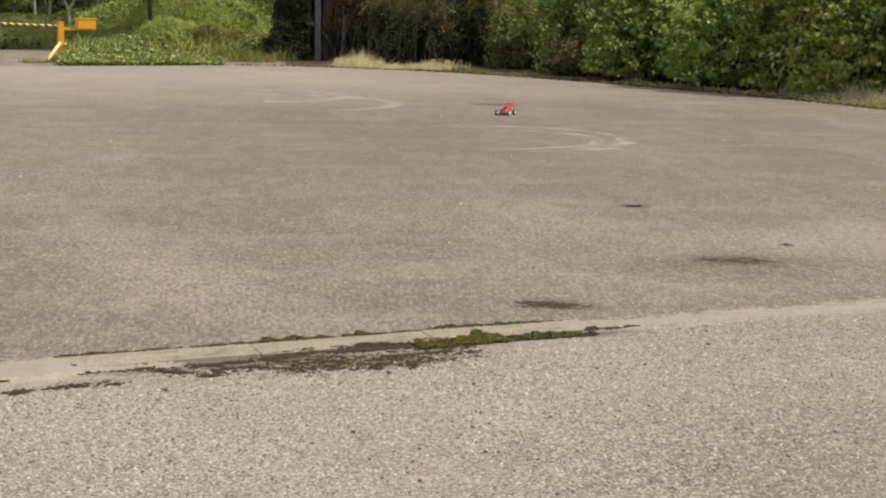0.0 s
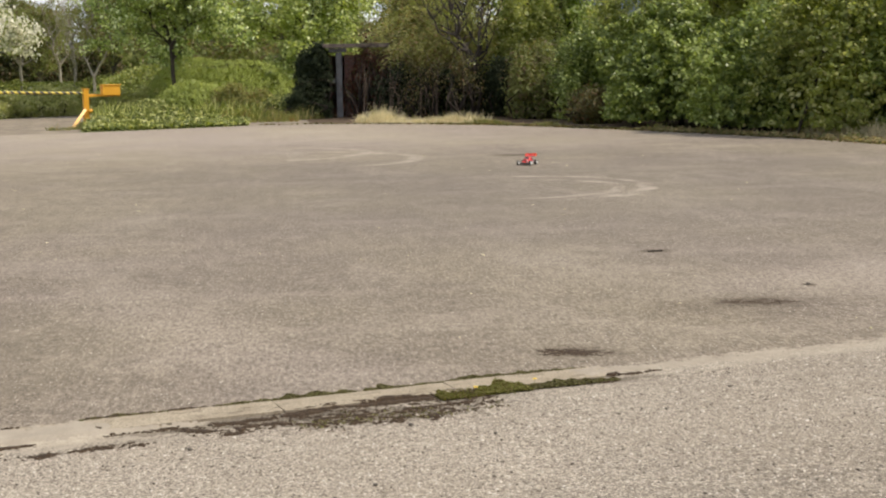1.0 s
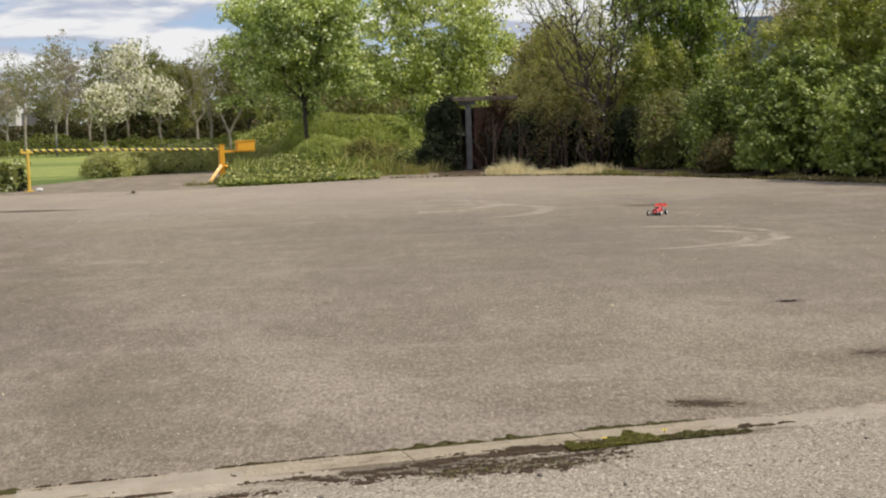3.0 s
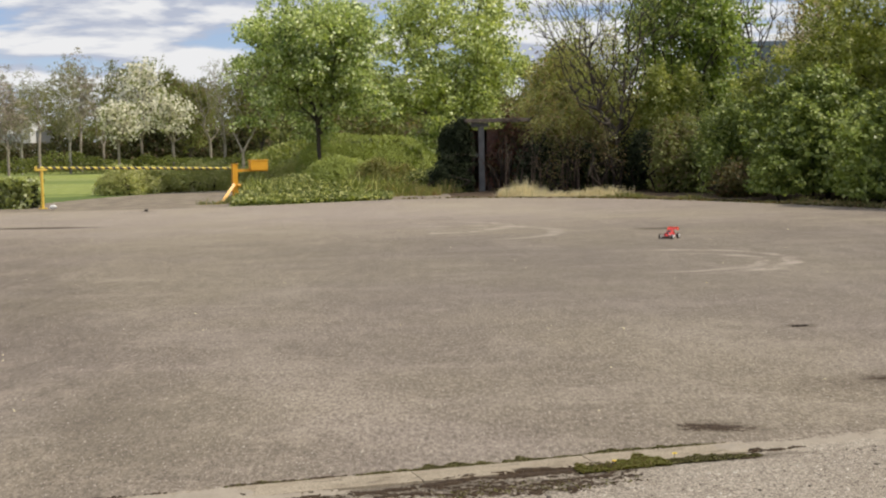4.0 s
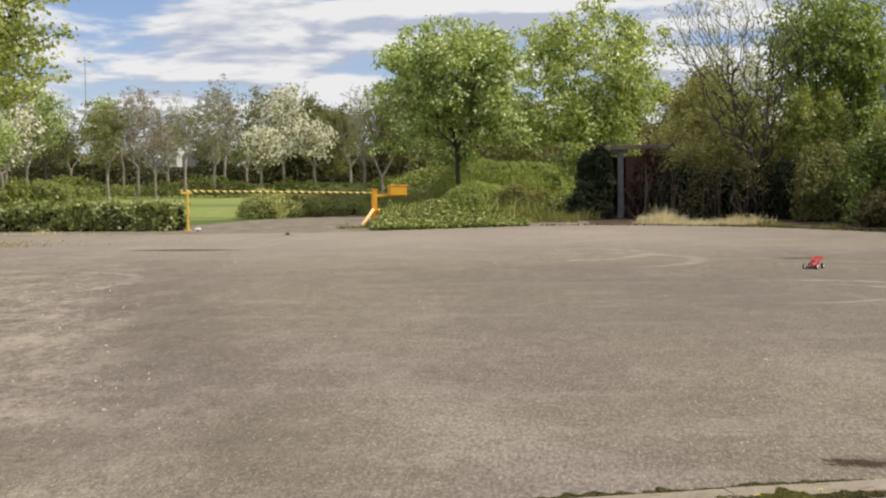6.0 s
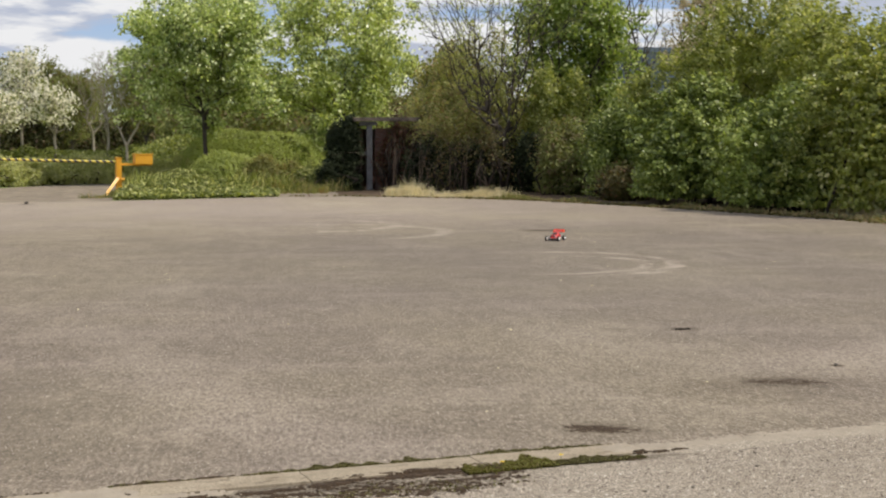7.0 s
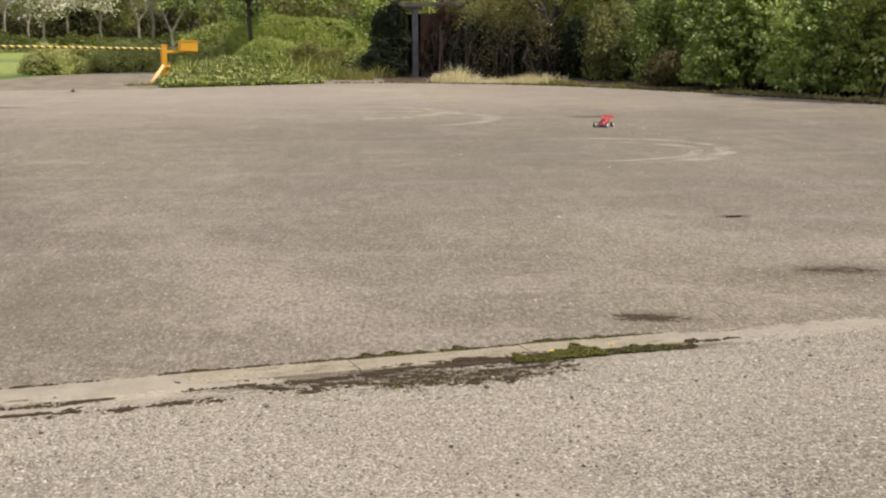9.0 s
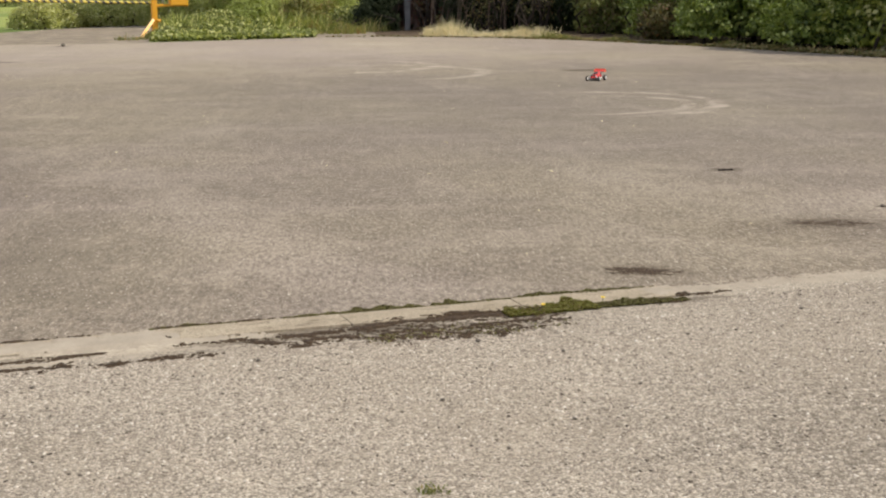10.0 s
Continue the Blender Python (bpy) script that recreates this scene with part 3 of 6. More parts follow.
def quads(name, verts, faces, material, parent=None, label="", smooth=False):
    """A mesh from arrays: verts (n, 3), faces (m, 4)."""
    verts, faces = np.asarray(verts, float), np.asarray(faces, int)
    me = bpy.data.meshes.new(name)
    me.vertices.add(len(verts))
    me.vertices.foreach_set("co", verts.ravel())
    me.loops.add(faces.size)
    me.loops.foreach_set("vertex_index", faces.ravel())
    me.polygons.add(len(faces))
    me.polygons.foreach_set("loop_start", np.arange(len(faces)) * 4)
    if smooth:
        me.polygons.foreach_set("use_smooth", np.ones(len(faces), bool))
    me.update(calc_edges=True)
    return link_mesh(name, me, material, parent, label)


def thing(name, label, category, m=None, group="", kind=""):
    ob = new(name)
    ob.matrix_basis = m or Matrix()
    return tagged(ob, label, category, group, kind)


def box_bm(size, at=(0, 0, 0), turn=None, bevel=0.0, bm=None):
    bm = bm or bmesh.new()
    m = Matrix.Translation(at) @ (turn or Matrix()) @ Matrix.Diagonal((*size, 1))
    made = bmesh.ops.create_cube(bm, size=1, matrix=m)
    if bevel:
        edges = list({e for v in made["verts"] for e in v.link_edges})
        bmesh.ops.bevel(bm, geom=edges, offset=bevel, segments=2, affect="EDGES", profile=0.5)
    return bm


def rod_bm(a, b, r, sides=12, r2=None, bm=None):
    bm = bm or bmesh.new()
    a, b = Vector(a), Vector(b)
    m = Matrix.Translation((a + b) / 2) @ (b - a).to_track_quat("Z", "Y").to_matrix().to_4x4()
    bmesh.ops.create_cone(bm, cap_ends=True, segments=sides, radius1=r, radius2=r if r2 is None else r2, depth=(b - a).length, matrix=m)
    return bm


def unit(v):
    return v / np.maximum(np.linalg.norm(v, axis=1, keepdims=True), 1e-9)


LIGHTWARD = np.array([0.42, -0.28, 0.55])  # leaves turn their faces to the light


def leaf_quads(rng, at, out, length, width, spread=0.9):
    """Folded diamond leaves at the points, turned roughly outward."""
    n = len(at)
    nor = unit(out + spread * rng.normal(size=(n, 3)))
    t = unit(np.cross(nor, rng.normal(size=(n, 3))))
    b = np.cross(nor, t)
    ln = (length * rng.uniform(0.6, 1.25, (n, 1))) / 2
    wd = (width * rng.uniform(0.6, 1.25, (n, 1))) / 2
    fold = nor * wd * 0.35
    v = np.stack([at - t * ln, at + b * wd + fold, at + t * ln, at - b * wd + fold], 1).reshape(-1, 3)
    return v, np.arange(4 * n).reshape(n, 4)


def tubes(a, b, ra, rb, sides=5):
    """Open tapered tubes between the points a and b."""
    n = len(a)
    d = unit(b - a)
    ref = np.where(np.abs(d[:, 2:3]) > 0.9, np.array([[1.0, 0, 0]]), np.array([[0, 0, 1.0]]))
    u = unit(np.cross(d, ref))
    w = np.cross(d, u)
    ang = np.arange(sides) * 2 * np.pi / sides
    ring = np.cos(ang)[None, :, None] * u[:, None] + np.sin(ang)[None, :, None] * w[:, None]
    v = np.concatenate([a[:, None] + ring * ra[:, None, None], b[:, None] + ring * rb[:, None, None]], 1)
    i = np.arange(sides)
    j = (i + 1) % sides
    f = np.stack([i, j, j + sides, i + sides], 1)[None] + (np.arange(n) * 2 * sides)[:, None, None]
    return v.reshape(-1, 3), f.reshape(-1, 4)


def lobed(rng, n, centre, radii, lobes, inner=0.55, size=(0.26, 0.46)):
    """Points in a lumpy ellipsoid, and the way outward at each."""
    lc = unit(rng.normal(size=(lobes, 3))) * rng.uniform(0.35, 1.04 - 0.5 * sum(size) * 0.72, (lobes, 1))
    lr = rng.uniform(*size, lobes)
    k = rng.integers(0, lobes, n)
    d = unit(rng.normal(size=(n, 3)))
    p = lc[k] + d * (lr[k] * rng.uniform(inner, 1.0, n) ** 0.6)[:, None]
    return np.asarray(centre) + p * np.asarray(radii), unit(0.6 * p + 0.6 * d)


def branching(rng, trunk_top, tips, trunk_r, step=0.55, lean=(0.0, 0.0), thin=0.42, tip_r=0.008):
    """A trunk and limbs that grow to the tips. Gives tube ends and radii, and which are trunk."""
    pos, par, run = [np.array([0.0, 0.0, -0.05])], [-1], [0.0]
    rise = max(2, int(trunk_top / 0.5))
    for i in range(1, rise + 1):
        f = i / rise
        pos.append(np.array([lean[0] * f + rng.normal() * 0.02, lean[1] * f + rng.normal() * 0.02, trunk_top * f]))
        par.append(i - 1)
        run.append(0.0)
    fork = pos[-1]
    order = np.argsort(np.linalg.norm(tips - fork, axis=1))
    low = rise - 1 if rise > 2 else 1
    ends = []
    for k in order:
        a = tips[k]
        q = np.array(pos[low:])
        reach = np.linalg.norm(q - a, axis=1)
        cost = reach + 0.7 * np.maximum(0, q[:, 2] - a[2] + 0.25 * reach) + 0.55 * np.array(run[low:])
        i = low + int(np.argmin(cost))
        gap = a - pos[i]
        cuts = max(1, int(np.linalg.norm(gap) / step))
        for c in range(1, cuts + 1):
            f = c / cuts
            p = pos[i] + gap * f if c == 1 else start + gap * f
            if c == 1:
                start = pos[i].copy()
            bow = np.array([-gap[0], -gap[1], 0]) * 0.06 * math.sin(math.pi * f)
            pos.append(p + bow + rng.normal(size=3) * 0.014)
            par.append(i if c == 1 else len(pos) - 2)
            run.append(run[i] + np.linalg.norm(gap) * f)
        ends.append(len(pos) - 1)
    pos, par = np.array(pos), np.array(par)
    load = np.zeros(len(pos))
    load[ends] = 1
    for i in range(len(pos) - 1, 0, -1):
        load[par[i]] += load[i]
    rad = np.maximum(tip_r, trunk_r * (load / load[0]) ** thin)
    i = np.arange(1, len(pos))
    return pos[par[i]], pos[i], rad[par[i]], rad[i], i <= rise, pos[ends]


def tree(name, label, at, height, width, trunk_h, trunk_r, leaf_mat, bark, seed, tips=260, leaves=90, leaf=0.12, puff=0.30,
         lobes=14, lean=(0, 0), group="", squash=1.0, category="tree", depth=None, low=0.0, thin=0.45, vase=0.0, tip_r=0.008, clump=(0.26, 0.46)):
    """A tree with trunk, limbs and a crown of single leaves. low: how far the crown hangs below the fork."""
    rng = np.random.default_rng(seed)
    bottom = trunk_h - low
    mid, rz = (height + bottom) / 2, (height - bottom) / 2
    tip_pts, _ = lobed(rng, tips, (lean[0], lean[1], mid), (width / 2, (depth or width) / 2, rz * squash), lobes, size=clump)
    tip_pts[:, 2] = np.maximum(tip_pts[:, 2], bottom * 0.9 + 0.1)
    if vase:
        up = np.clip((tip_pts[:, 2] - bottom) / (height - bottom), 0, 1)
        tip_pts[:, :2] *= (1 - vase + vase * 1.25 * up)[:, None]
    a, b, ra, rb, is_trunk, ends = branching(rng, trunk_h, tip_pts, trunk_r, lean=(lean[0] * 0.3, lean[1] * 0.3), thin=thin, tip_r=tip_r)
    ob = thing(name, label, category, pose(*at), group)
    v, f = tubes(a[is_trunk], b[is_trunk], ra[is_trunk], rb[is_trunk], 8)
    v2, f2 = tubes(a[~is_trunk], b[~is_trunk], ra[~is_trunk], rb[~is_trunk], 5)
    quads("trunk", np.concatenate([v, v2]), np.concatenate([f, f2 + len(v)]), bark, ob, smooth=True)
    if leaves:
        sprays = max(1, leaves // 9)
        root = ends[np.repeat(np.arange(len(ends)), sprays)]
        off = rng.normal(size=root.shape) * puff * np.array([1, 1, 0.75])
        per = max(1, leaves // sprays)
        at_pts = np.repeat(root + off, per, 0)
        at_pts = at_pts + rng.normal(size=at_pts.shape) * leaf * 0.85 * np.array([1, 1, 0.6])
        way = np.repeat(unit(off), per, 0)
        v, f = leaf_quads(rng, at_pts, way * 0.3 + LIGHTWARD, leaf, leaf * 0.66, 0.8)
        quads("crown", v, f, leaf_mat, ob)
    return ob


def shrub(name, label, at, rx, ry, h, leaf_mat, seed, leaves=14000, leaf=0.13, lobes=16, clump=0.16, group="", category="shrub", stems=9, turn=0.0,
          fill=0.35, rise=0.30, dome=0.0, skirt=0.0, spray=0):
    """A bush: stems from the ground, lumpy lobes of leafy shoots, and a leafy core."""
    rng = np.random.default_rng(seed)
    ob = thing(name, label, category, pose(*at, 0, 0, turn), group)
    lz = rng.uniform(0.0, 1.0, lobes) ** 0.8
    la = rng.uniform(0, 2 * np.pi, lobes) + np.arange(lobes) * 2.4
    ring = np.sqrt(np.maximum(0.0, 1 - lz ** 2)) * rng.uniform(0.55, 0.80, lobes)
    lr = rng.uniform(0.24, 0.42, lobes)
    lc = np.stack([np.cos(la) * ring, np.sin(la) * ring, lz * 0.74 + 0.06], 1)
    shoots = max(40, leaves // (spray or 13))
    k = rng.integers(0, lobes, shoots)
    d = unit(rng.normal(size=(shoots, 3)) + np.array([0, 0, 0.45]) + lc[k] * 0.7)
    p = (lc[k] + d * (lr[k] * rng.uniform(0.80, 1.05, shoots))[:, None]) * np.array([rx, ry, h])
    if dome:
        d = unit(rng.normal(size=(shoots, 3)))
        d[:, 2] = np.abs(d[:, 2])
        r = (np.abs(d) ** dome).sum(1) ** (-1 / dome)
        wave = np.array([noise.noise(Vector((e[0] * 2.2, e[1] * 2.2, e[2] * 2.2 + seed))) for e in d])
        p = d * (r * (0.94 + 0.13 * wave))[:, None] * np.array([rx, ry, h])
    p[:, 2] = np.abs(p[:, 2])
    p[:, 2] = np.where(p[:, 2] < skirt, skirt + rng.random(shoots) * 0.35 * (h - skirt), p[:, 2])
    per = max(1, leaves // shoots)
    tip = unit(d * 0.8 + np.array([0, 0, rise * 2]) + rng.normal(size=d.shape) * 0.35)
    loose = np.array([1.25, 1.25, 0.42]) if spray else np.ones(3)
    pts = np.repeat(p, per, 0) + np.repeat(tip, per, 0) * rng.uniform(-1.0, 1.6, (shoots * per, 1)) * clump * (0.7 if spray else 1.0) + rng.normal(size=(shoots * per, 3)) * clump * 0.42 * loose
    pts[:, 2] = np.abs(pts[:, 2]) + 0.02
    back_turn = np.array(Matrix.Rotation(-radians(turn), 3, "Z") @ Vector(LIGHTWARD))
    out = np.repeat(d, per, 0) * 0.5 + back_turn
    v, f = leaf_quads(rng, pts, out, leaf, leaf * 0.62, 0.5)
    core = int(leaves * fill)
    cz = rng.uniform(0.02, 0.80, core)
    ca, cr = rng.uniform(0, 2 * np.pi, core), np.sqrt(rng.random(core)) * np.sqrt(np.maximum(0, 1 - cz ** 2)) * 0.80
    q = np.stack([np.cos(ca) * cr * rx, np.sin(ca) * cr * ry, np.maximum(cz * h, skirt * rng.uniform(0.8, 1.3, core)) + 0.03], 1)
    v2, f2 = leaf_quads(rng, q, np.zeros((core, 3)), leaf * 1.35, leaf * 0.9, 1.0)
    quads("foliage", np.concatenate([v, v2]), np.concatenate([f, f2 + len(v)]), leaf_mat, ob)
    if stems:
        foot = rng.uniform(-0.55, 0.55, (stems, 3)) * np.array([rx, ry, 0])
        mid_s = foot * 1.1 + np.stack([rng.normal(size=stems) * 0.3, rng.normal(size=stems) * 0.3, h * rng.uniform(0.25, 0.55, stems)], 1)
        top = p[rng.integers(0, len(p), stems)] * np.array([0.8, 0.8, 0.9])
        v, f = tubes(np.concatenate([foot, mid_s]), np.concatenate([mid_s, top]), np.r_[np.full(stems, 0.04), np.full(stems, 0.028)],
                     np.r_[np.full(stems, 0.028), np.full(stems, 0.01)], 5)
        tagged(quads("stem_wood", v, f, DARK_BARK, ob, smooth=True), kind="stuff")
    return ob


def blades(name, label, spots, height, width, material, seed, category="grass", lean=0.35):
    """Single grass blades at the spots, each bent once."""
    rng = np.random.default_rng(seed)
    n = len(spots)
    rough_h = np.array([0.55 + 1.1 * max(-0.3, noise.noise(Vector((p[0] * 0.9, p[1] * 0.9, seed)))) + 0.5 * noise.noise(Vector((p[0] * 3, p[1] * 3, seed))) for p in spots])
    hgt = height * rng.uniform(0.4, 1.15, (n, 1)) * np.clip(rough_h, 0.2, 1.3)[:, None]
    side = unit(np.c_[rng.normal(size=(n, 2)), np.zeros(n)]) * width / 2
    tilt = np.c_[rng.normal(size=(n, 2)) * lean, np.ones(n)] * hgt
    mid_b = spots + tilt * np.array([0.4, 0.4, 0.6])
    v = np.stack([spots - side, spots + side, mid_b + side * 0.8, mid_b - side * 0.8, spots + tilt + side * 0.15, spots + tilt - side * 0.15], 1)
    k = (np.arange(n) * 6)[:, None]
    f = np.concatenate([k + np.array([[0, 1, 2, 3]]), k + np.array([[3, 2, 4, 5]])])
    ob = quads(name, v.reshape(-1, 3), f, material)
    return tagged(ob, label, category, kind="stuff")


def slab_shape(name, outline, top, thick, material, label, category):
    bm = bmesh.new()
    face = bm.faces.new([bm.verts.new((x, y, top)) for x, y in outline])
    made = bmesh.ops.extrude_face_region(bm, geom=[face])
    for v in made["geom"]:
        if isinstance(v, bmesh.types.BMVert):
            v.co.z = top - thick
    bmesh.ops.triangulate(bm, faces=[f for f in bm.faces if len(f.verts) > 4])
    return tagged(part(name, bm, material), label, category, kind="structure")


# ---- ground ----
def ground_sheet():
    """Turf to the horizon, level by the car park and gently uneven behind it."""
    xs = np.r_[np.linspace(-1500, -150, 10), np.linspace(-130, 110, 61), np.linspace(150, 1500, 10)]
    ys = np.r_[np.linspace(-1500, -60, 10), np.linspace(-40, 240, 71), np.linspace(300, 1800, 10)]
    gx, gy = np.meshgrid(xs, ys)
    far = np.clip((gy - 52) / 40, 0, 1)
    z = -0.05 + far * 0.06 * np.sin(gx * 0.11) * np.cos(gy * 0.07)
    v = np.stack([gx, gy, z], -1).reshape(-1, 3)
    nx = len(xs)
    i = (np.arange(len(ys) - 1)[:, None] * nx + np.arange(nx - 1)[None]).ravel()
    ob = quads("ground", v, np.stack([i, i + 1, i + nx + 1, i + nx], 1), TURF, smooth=True)
    return tagged(ob, "mown green grass reaching to far trees", "grass", kind="structure")


ground_sheet()

# the edging line between the two asphalt surfaces
EDGE_TURN = radians(14.8)
EDGE_FROM = Vector((-0.84, 6.685, 0))
ALONG = Vector((math.cos(EDGE_TURN), math.sin(EDGE_TURN), 0))
ACROSS = Vector((-math.sin(EDGE_TURN), math.cos(EDGE_TURN), 0))


def on_edge(s, d, z=0.0):
    p = EDGE_FROM + ALONG * s + ACROSS * d
    return (p.x, p.y, z)


RIM = [(-26, 41.6), (-17.0, 41.4), (-10.2, 40.5), (-7.2, 40.3), (-5.4, 41.0), (-3.7, 41.7), (-1.4, 43.0), (0.0, 43.7), (1.6, 43.8), (3.0, 43.1), (5.2, 41.6),
       (6.9, 39.6), (8.2, 37.4), (9.4, 35.0), (10.3, 32.8), (11.1, 30.8), (11.8, 28.8), (12.4, 26.0), (12.9, 23.6), (13.6, 20.5), (15, 14.0)]
SEAM = [on_edge(-30, 0.13)[:2], on_edge(2.77, 0.13)[:2], on_edge(2.80, 0.02)[:2], on_edge(17, 0.0)[:2]]
SEAM_NEAR = [on_edge(-30, -0.13)[:2], on_edge(2.77, -0.13)[:2], on_edge(2.80, 0.02)[:2], on_edge(17, 0.0)[:2]]
slab_shape("car_park_far", SEAM + RIM[::-1], 0.0, 0.2, ASPHALT_FAR, "worn beige-grey asphalt with dark stains and tyre arcs", "car park")
slab_shape("car_park_near", SEAM_NEAR[::-1] + [(-34, -25), (22, -25)], 0.0, 0.2, ASPHALT_NEAR, "pale coarse chipped asphalt with muddy seam", "car park")
slab_shape("dirt_track", [(-10.2, 40.45), (-11.3, 42.0), (-12.0, 48.3), (-10.9, 53.0), (-9.0, 57.5), (-5.2, 61.5), (-3.2, 60.0), (-5.0, 52.0), (-5.6, 46.0), (-5.0, 41.3), (-7.2, 40.25)],
           -0.02, 0.15, TRACK, "brown worn track surface behind the barrier", "track")
slab_shape("verge_soil", [(x, y) for x, y in RIM[7:]] + [(36, 14.5), (36, 46), (20, 56), (9, 58), (3.0, 53.0), (0.6, 51.0), (0.3, 46.0)],
           -0.021, 0.12, SOIL, "dark brown leaf-littered soil under the shrubs", "soil")
slab_shape("hedge_soil", [(-26, 41.6), (-17.0, 41.4), (-10.25, 40.5), (-11.35, 42.0), (-11.6, 45.2), (-19.0, 47.2), (-27, 47.6)], -0.018, 0.12, TRACK,
           "bare trodden brown soil along the hedge foot", "soil")
slab_shape("dirt_path", [(-0.6, 43.2), (-0.9, 46), (-0.2, 52), (0.4, 60), (1.6, 60), (1.4, 52), (1.6, 46.5), (1.5, 43.7)], -0.014, 0.12, TRACK,
           "bare brown soil with scattered dry litter", "soil")

rng = np.random.default_rng(5)
border = []
for (x0, y0), (x1, y1) in zip(RIM[1:-1], RIM[2:]):
    n = int(math.hypot(x1 - x0, y1 - y0) * (0 if x0 < 0 else 26 if x0 < 5 else 80))
    f = rng.random(n)
    border.append(np.c_[x0 + (x1 - x0) * f + rng.normal(size=n) * 0.10, y0 + (y1 - y0) * f + np.abs(rng.normal(size=n)) * (0.16 if x0 < 5 else 0.30), np.zeros(n) - 0.02])
border = np.concatenate(border)
v, f = leaf_quads(rng, border + np.array([0, 0, 0.03]), np.array([[0, 0, 1.0]]), 0.13, 0.07, 0.5)
tagged(quads("leaf_litter", v, f, LEAF_DULL), "brown dead leaves along the asphalt rim", "leaf litter", kind="stuff")


n = 150
bits = np.c_[rng.uniform(-9, 7, n), 8 + 28 * rng.random(n) ** 1.2, np.full(n, 0.006)]
away = 9 + 13 * rng.random(110)
extra = np.c_[-0.33 * away + 0.6 - np.abs(rng.normal(size=110)) * 0.9, away, np.full(110, 0.006)]
bits = np.concatenate([bits, extra])
v, f = leaf_quads(rng, bits, np.array([[0, 0, 1.0]]), 0.034, 0.020, 0.25)
tagged(quads("leaf_scraps", v, f, STRAW), "pale dry leaf scraps scattered over asphalt", "leaf litter", kind="stuff")


n = 900
heap = np.c_[-14.2 + rng.normal(size=n) * 1.1, 34.6 + rng.normal(size=n) * 0.9, 0.01 + np.abs(rng.normal(size=n)) * 0.03]
v, f = leaf_quads(rng, heap, np.array([[0, -0.2, 1.0]]), 0.065, 0.04, 0.5)
tagged(quads("leaf_drift", v, f, DRIFT), "yellowish brown leaf drift lying on the asphalt", "leaf litter", kind="stuff")


# ---- trees and shrubs behind the car park ----
tree("maple_tree", "round-crowned tree in fresh green leaf beside the track", (-3.35, 58, 0), 8.6, 6.9, 2.7, 0.085, LEAF_FRESH, BARK, 11, 600, 50, 0.18, 0.18, 84, low=1.0,
     group="green trees behind the car park", thin=0.47, vase=-0.22, clump=(0.14, 0.25))
tree("maple_tree", "taller oval tree with lime green leaves by the shed", (2.2, 64, 0), 10.0, 7.6, 2.5, 0.12, LEAF_LIME, BARK, 23, 540, 50, 0.185, 0.18, 80, low=2.0,
     group="green trees behind the car park", squash=0.98, thin=0.47, vase=-0.18, clump=(0.14, 0.25))
tree("thorn_tree", "half-bare spreading tree with dark forked limbs", (7.5, 48.2, 0), 8.9, 8.2, 1.4, 0.115, LEAF_OLIVE, BARK, 31, 1000, 4, 0.09, 0.20, 30, low=0.0, thin=0.48, vase=0.6, tip_r=0.006, lean=(-0.8, 0))
tree("ash_tree", "slender green tree behind the brambles", (10.4, 51, 0), 9.8, 5.4, 1.6, 0.12, LEAF_ASH, BARK, 37, 400, 48, 0.18, 0.22, 50, low=0.6, clump=(0.16, 0.30))
tree("bare_tree", "tall leafless tree above the shrubs", (16.9, 70, 0), 11.5, 6.5, 3.0, 0.16, SPRING_HAZE, BARK, 41, 420, 3, 0.09, 0.3, 16, group="bare trees")
tree("bare_tree", "leafless twiggy tree behind the shrub belt", (13.2, 66, 0), 10.5, 5.5, 2.6, 0.14, SPRING_HAZE, BARK, 43, 360, 3, 0.09, 0.3, 16, group="bare trees")
tree("blossom_tree", "pale cream blossom tree above the shrubs", (14.2, 46.5, 0), 9.2, 4.2, 2.6, 0.12, BLOSSOM_CREAM, BARK, 47, 240, 45, 0.11, 0.28, 10)
tree("overhanging_tree", "broad tree with large hanging olive green leaves", (-21.5, 48, 0), 14.0, 14.8, 5.0, 0.26, LEAF_SUNLIT, BARK, 53, 640, 66, 0.22, 0.38, 44, low=1.5, clump=(0.18, 0.32))

belt = [  # place, half width, height, leaf
    (14.9, 29.6, 2.0, 3.0, 0), (12.1, 32.8, 1.2, 1.6, 0), (11.2, 37.8, 2.3, 3.0, 0), (12.6, 34.0, 2.4, 2.7, 0), (13.7, 31.0, 2.4, 3.7, 1), (17.2, 29.4, 2.5, 2.7, 1), (18.8, 25.8, 2.6, 2.9, 1), (16.7, 27.0, 1.5, 1.7, 1),
    (12.2, 44.4, 2.4, 3.9, 1), (14.4, 41.4, 3.2, 5.9, 1), (15.2, 37.4, 3.0, 4.9, 1), (17.8, 33.8, 3.2, 6.5, 1), (20.6, 30.6, 3.2, 5.6, 1), (22.8, 26.8, 3.2, 6.4, 0), (18.9, 37.6, 2.8, 6.8, 1)]
for i, (x, y, r, h, olive) in enumerate(belt):
    tall = h > 4.5
    shrub("tall_shrub" if tall else "broadleaf_shrub",
          ("tall yellowish olive shrub behind the lower bushes" if olive else "tall dark green shrub behind the lower bushes") if tall else "dense olive broad-leaved shrub behind dry grass" if olive else "dense dark green broad-leaved shrub at the asphalt rim",
          (x, y, -0.05), r * 1.05, r * 1.05, h, LEAF_GOLD if h > 6.5 and olive else LEAF_OLIVE if olive else LEAF_SHRUB, 100 + i, 26000 if tall else 25000, 0.14 if tall else 0.128, 30 if tall else 34, 0.16,
          group="shrub belt", turn=i * 37, skirt=0.0 if tall else 0.24, spray=0 if tall else 26)
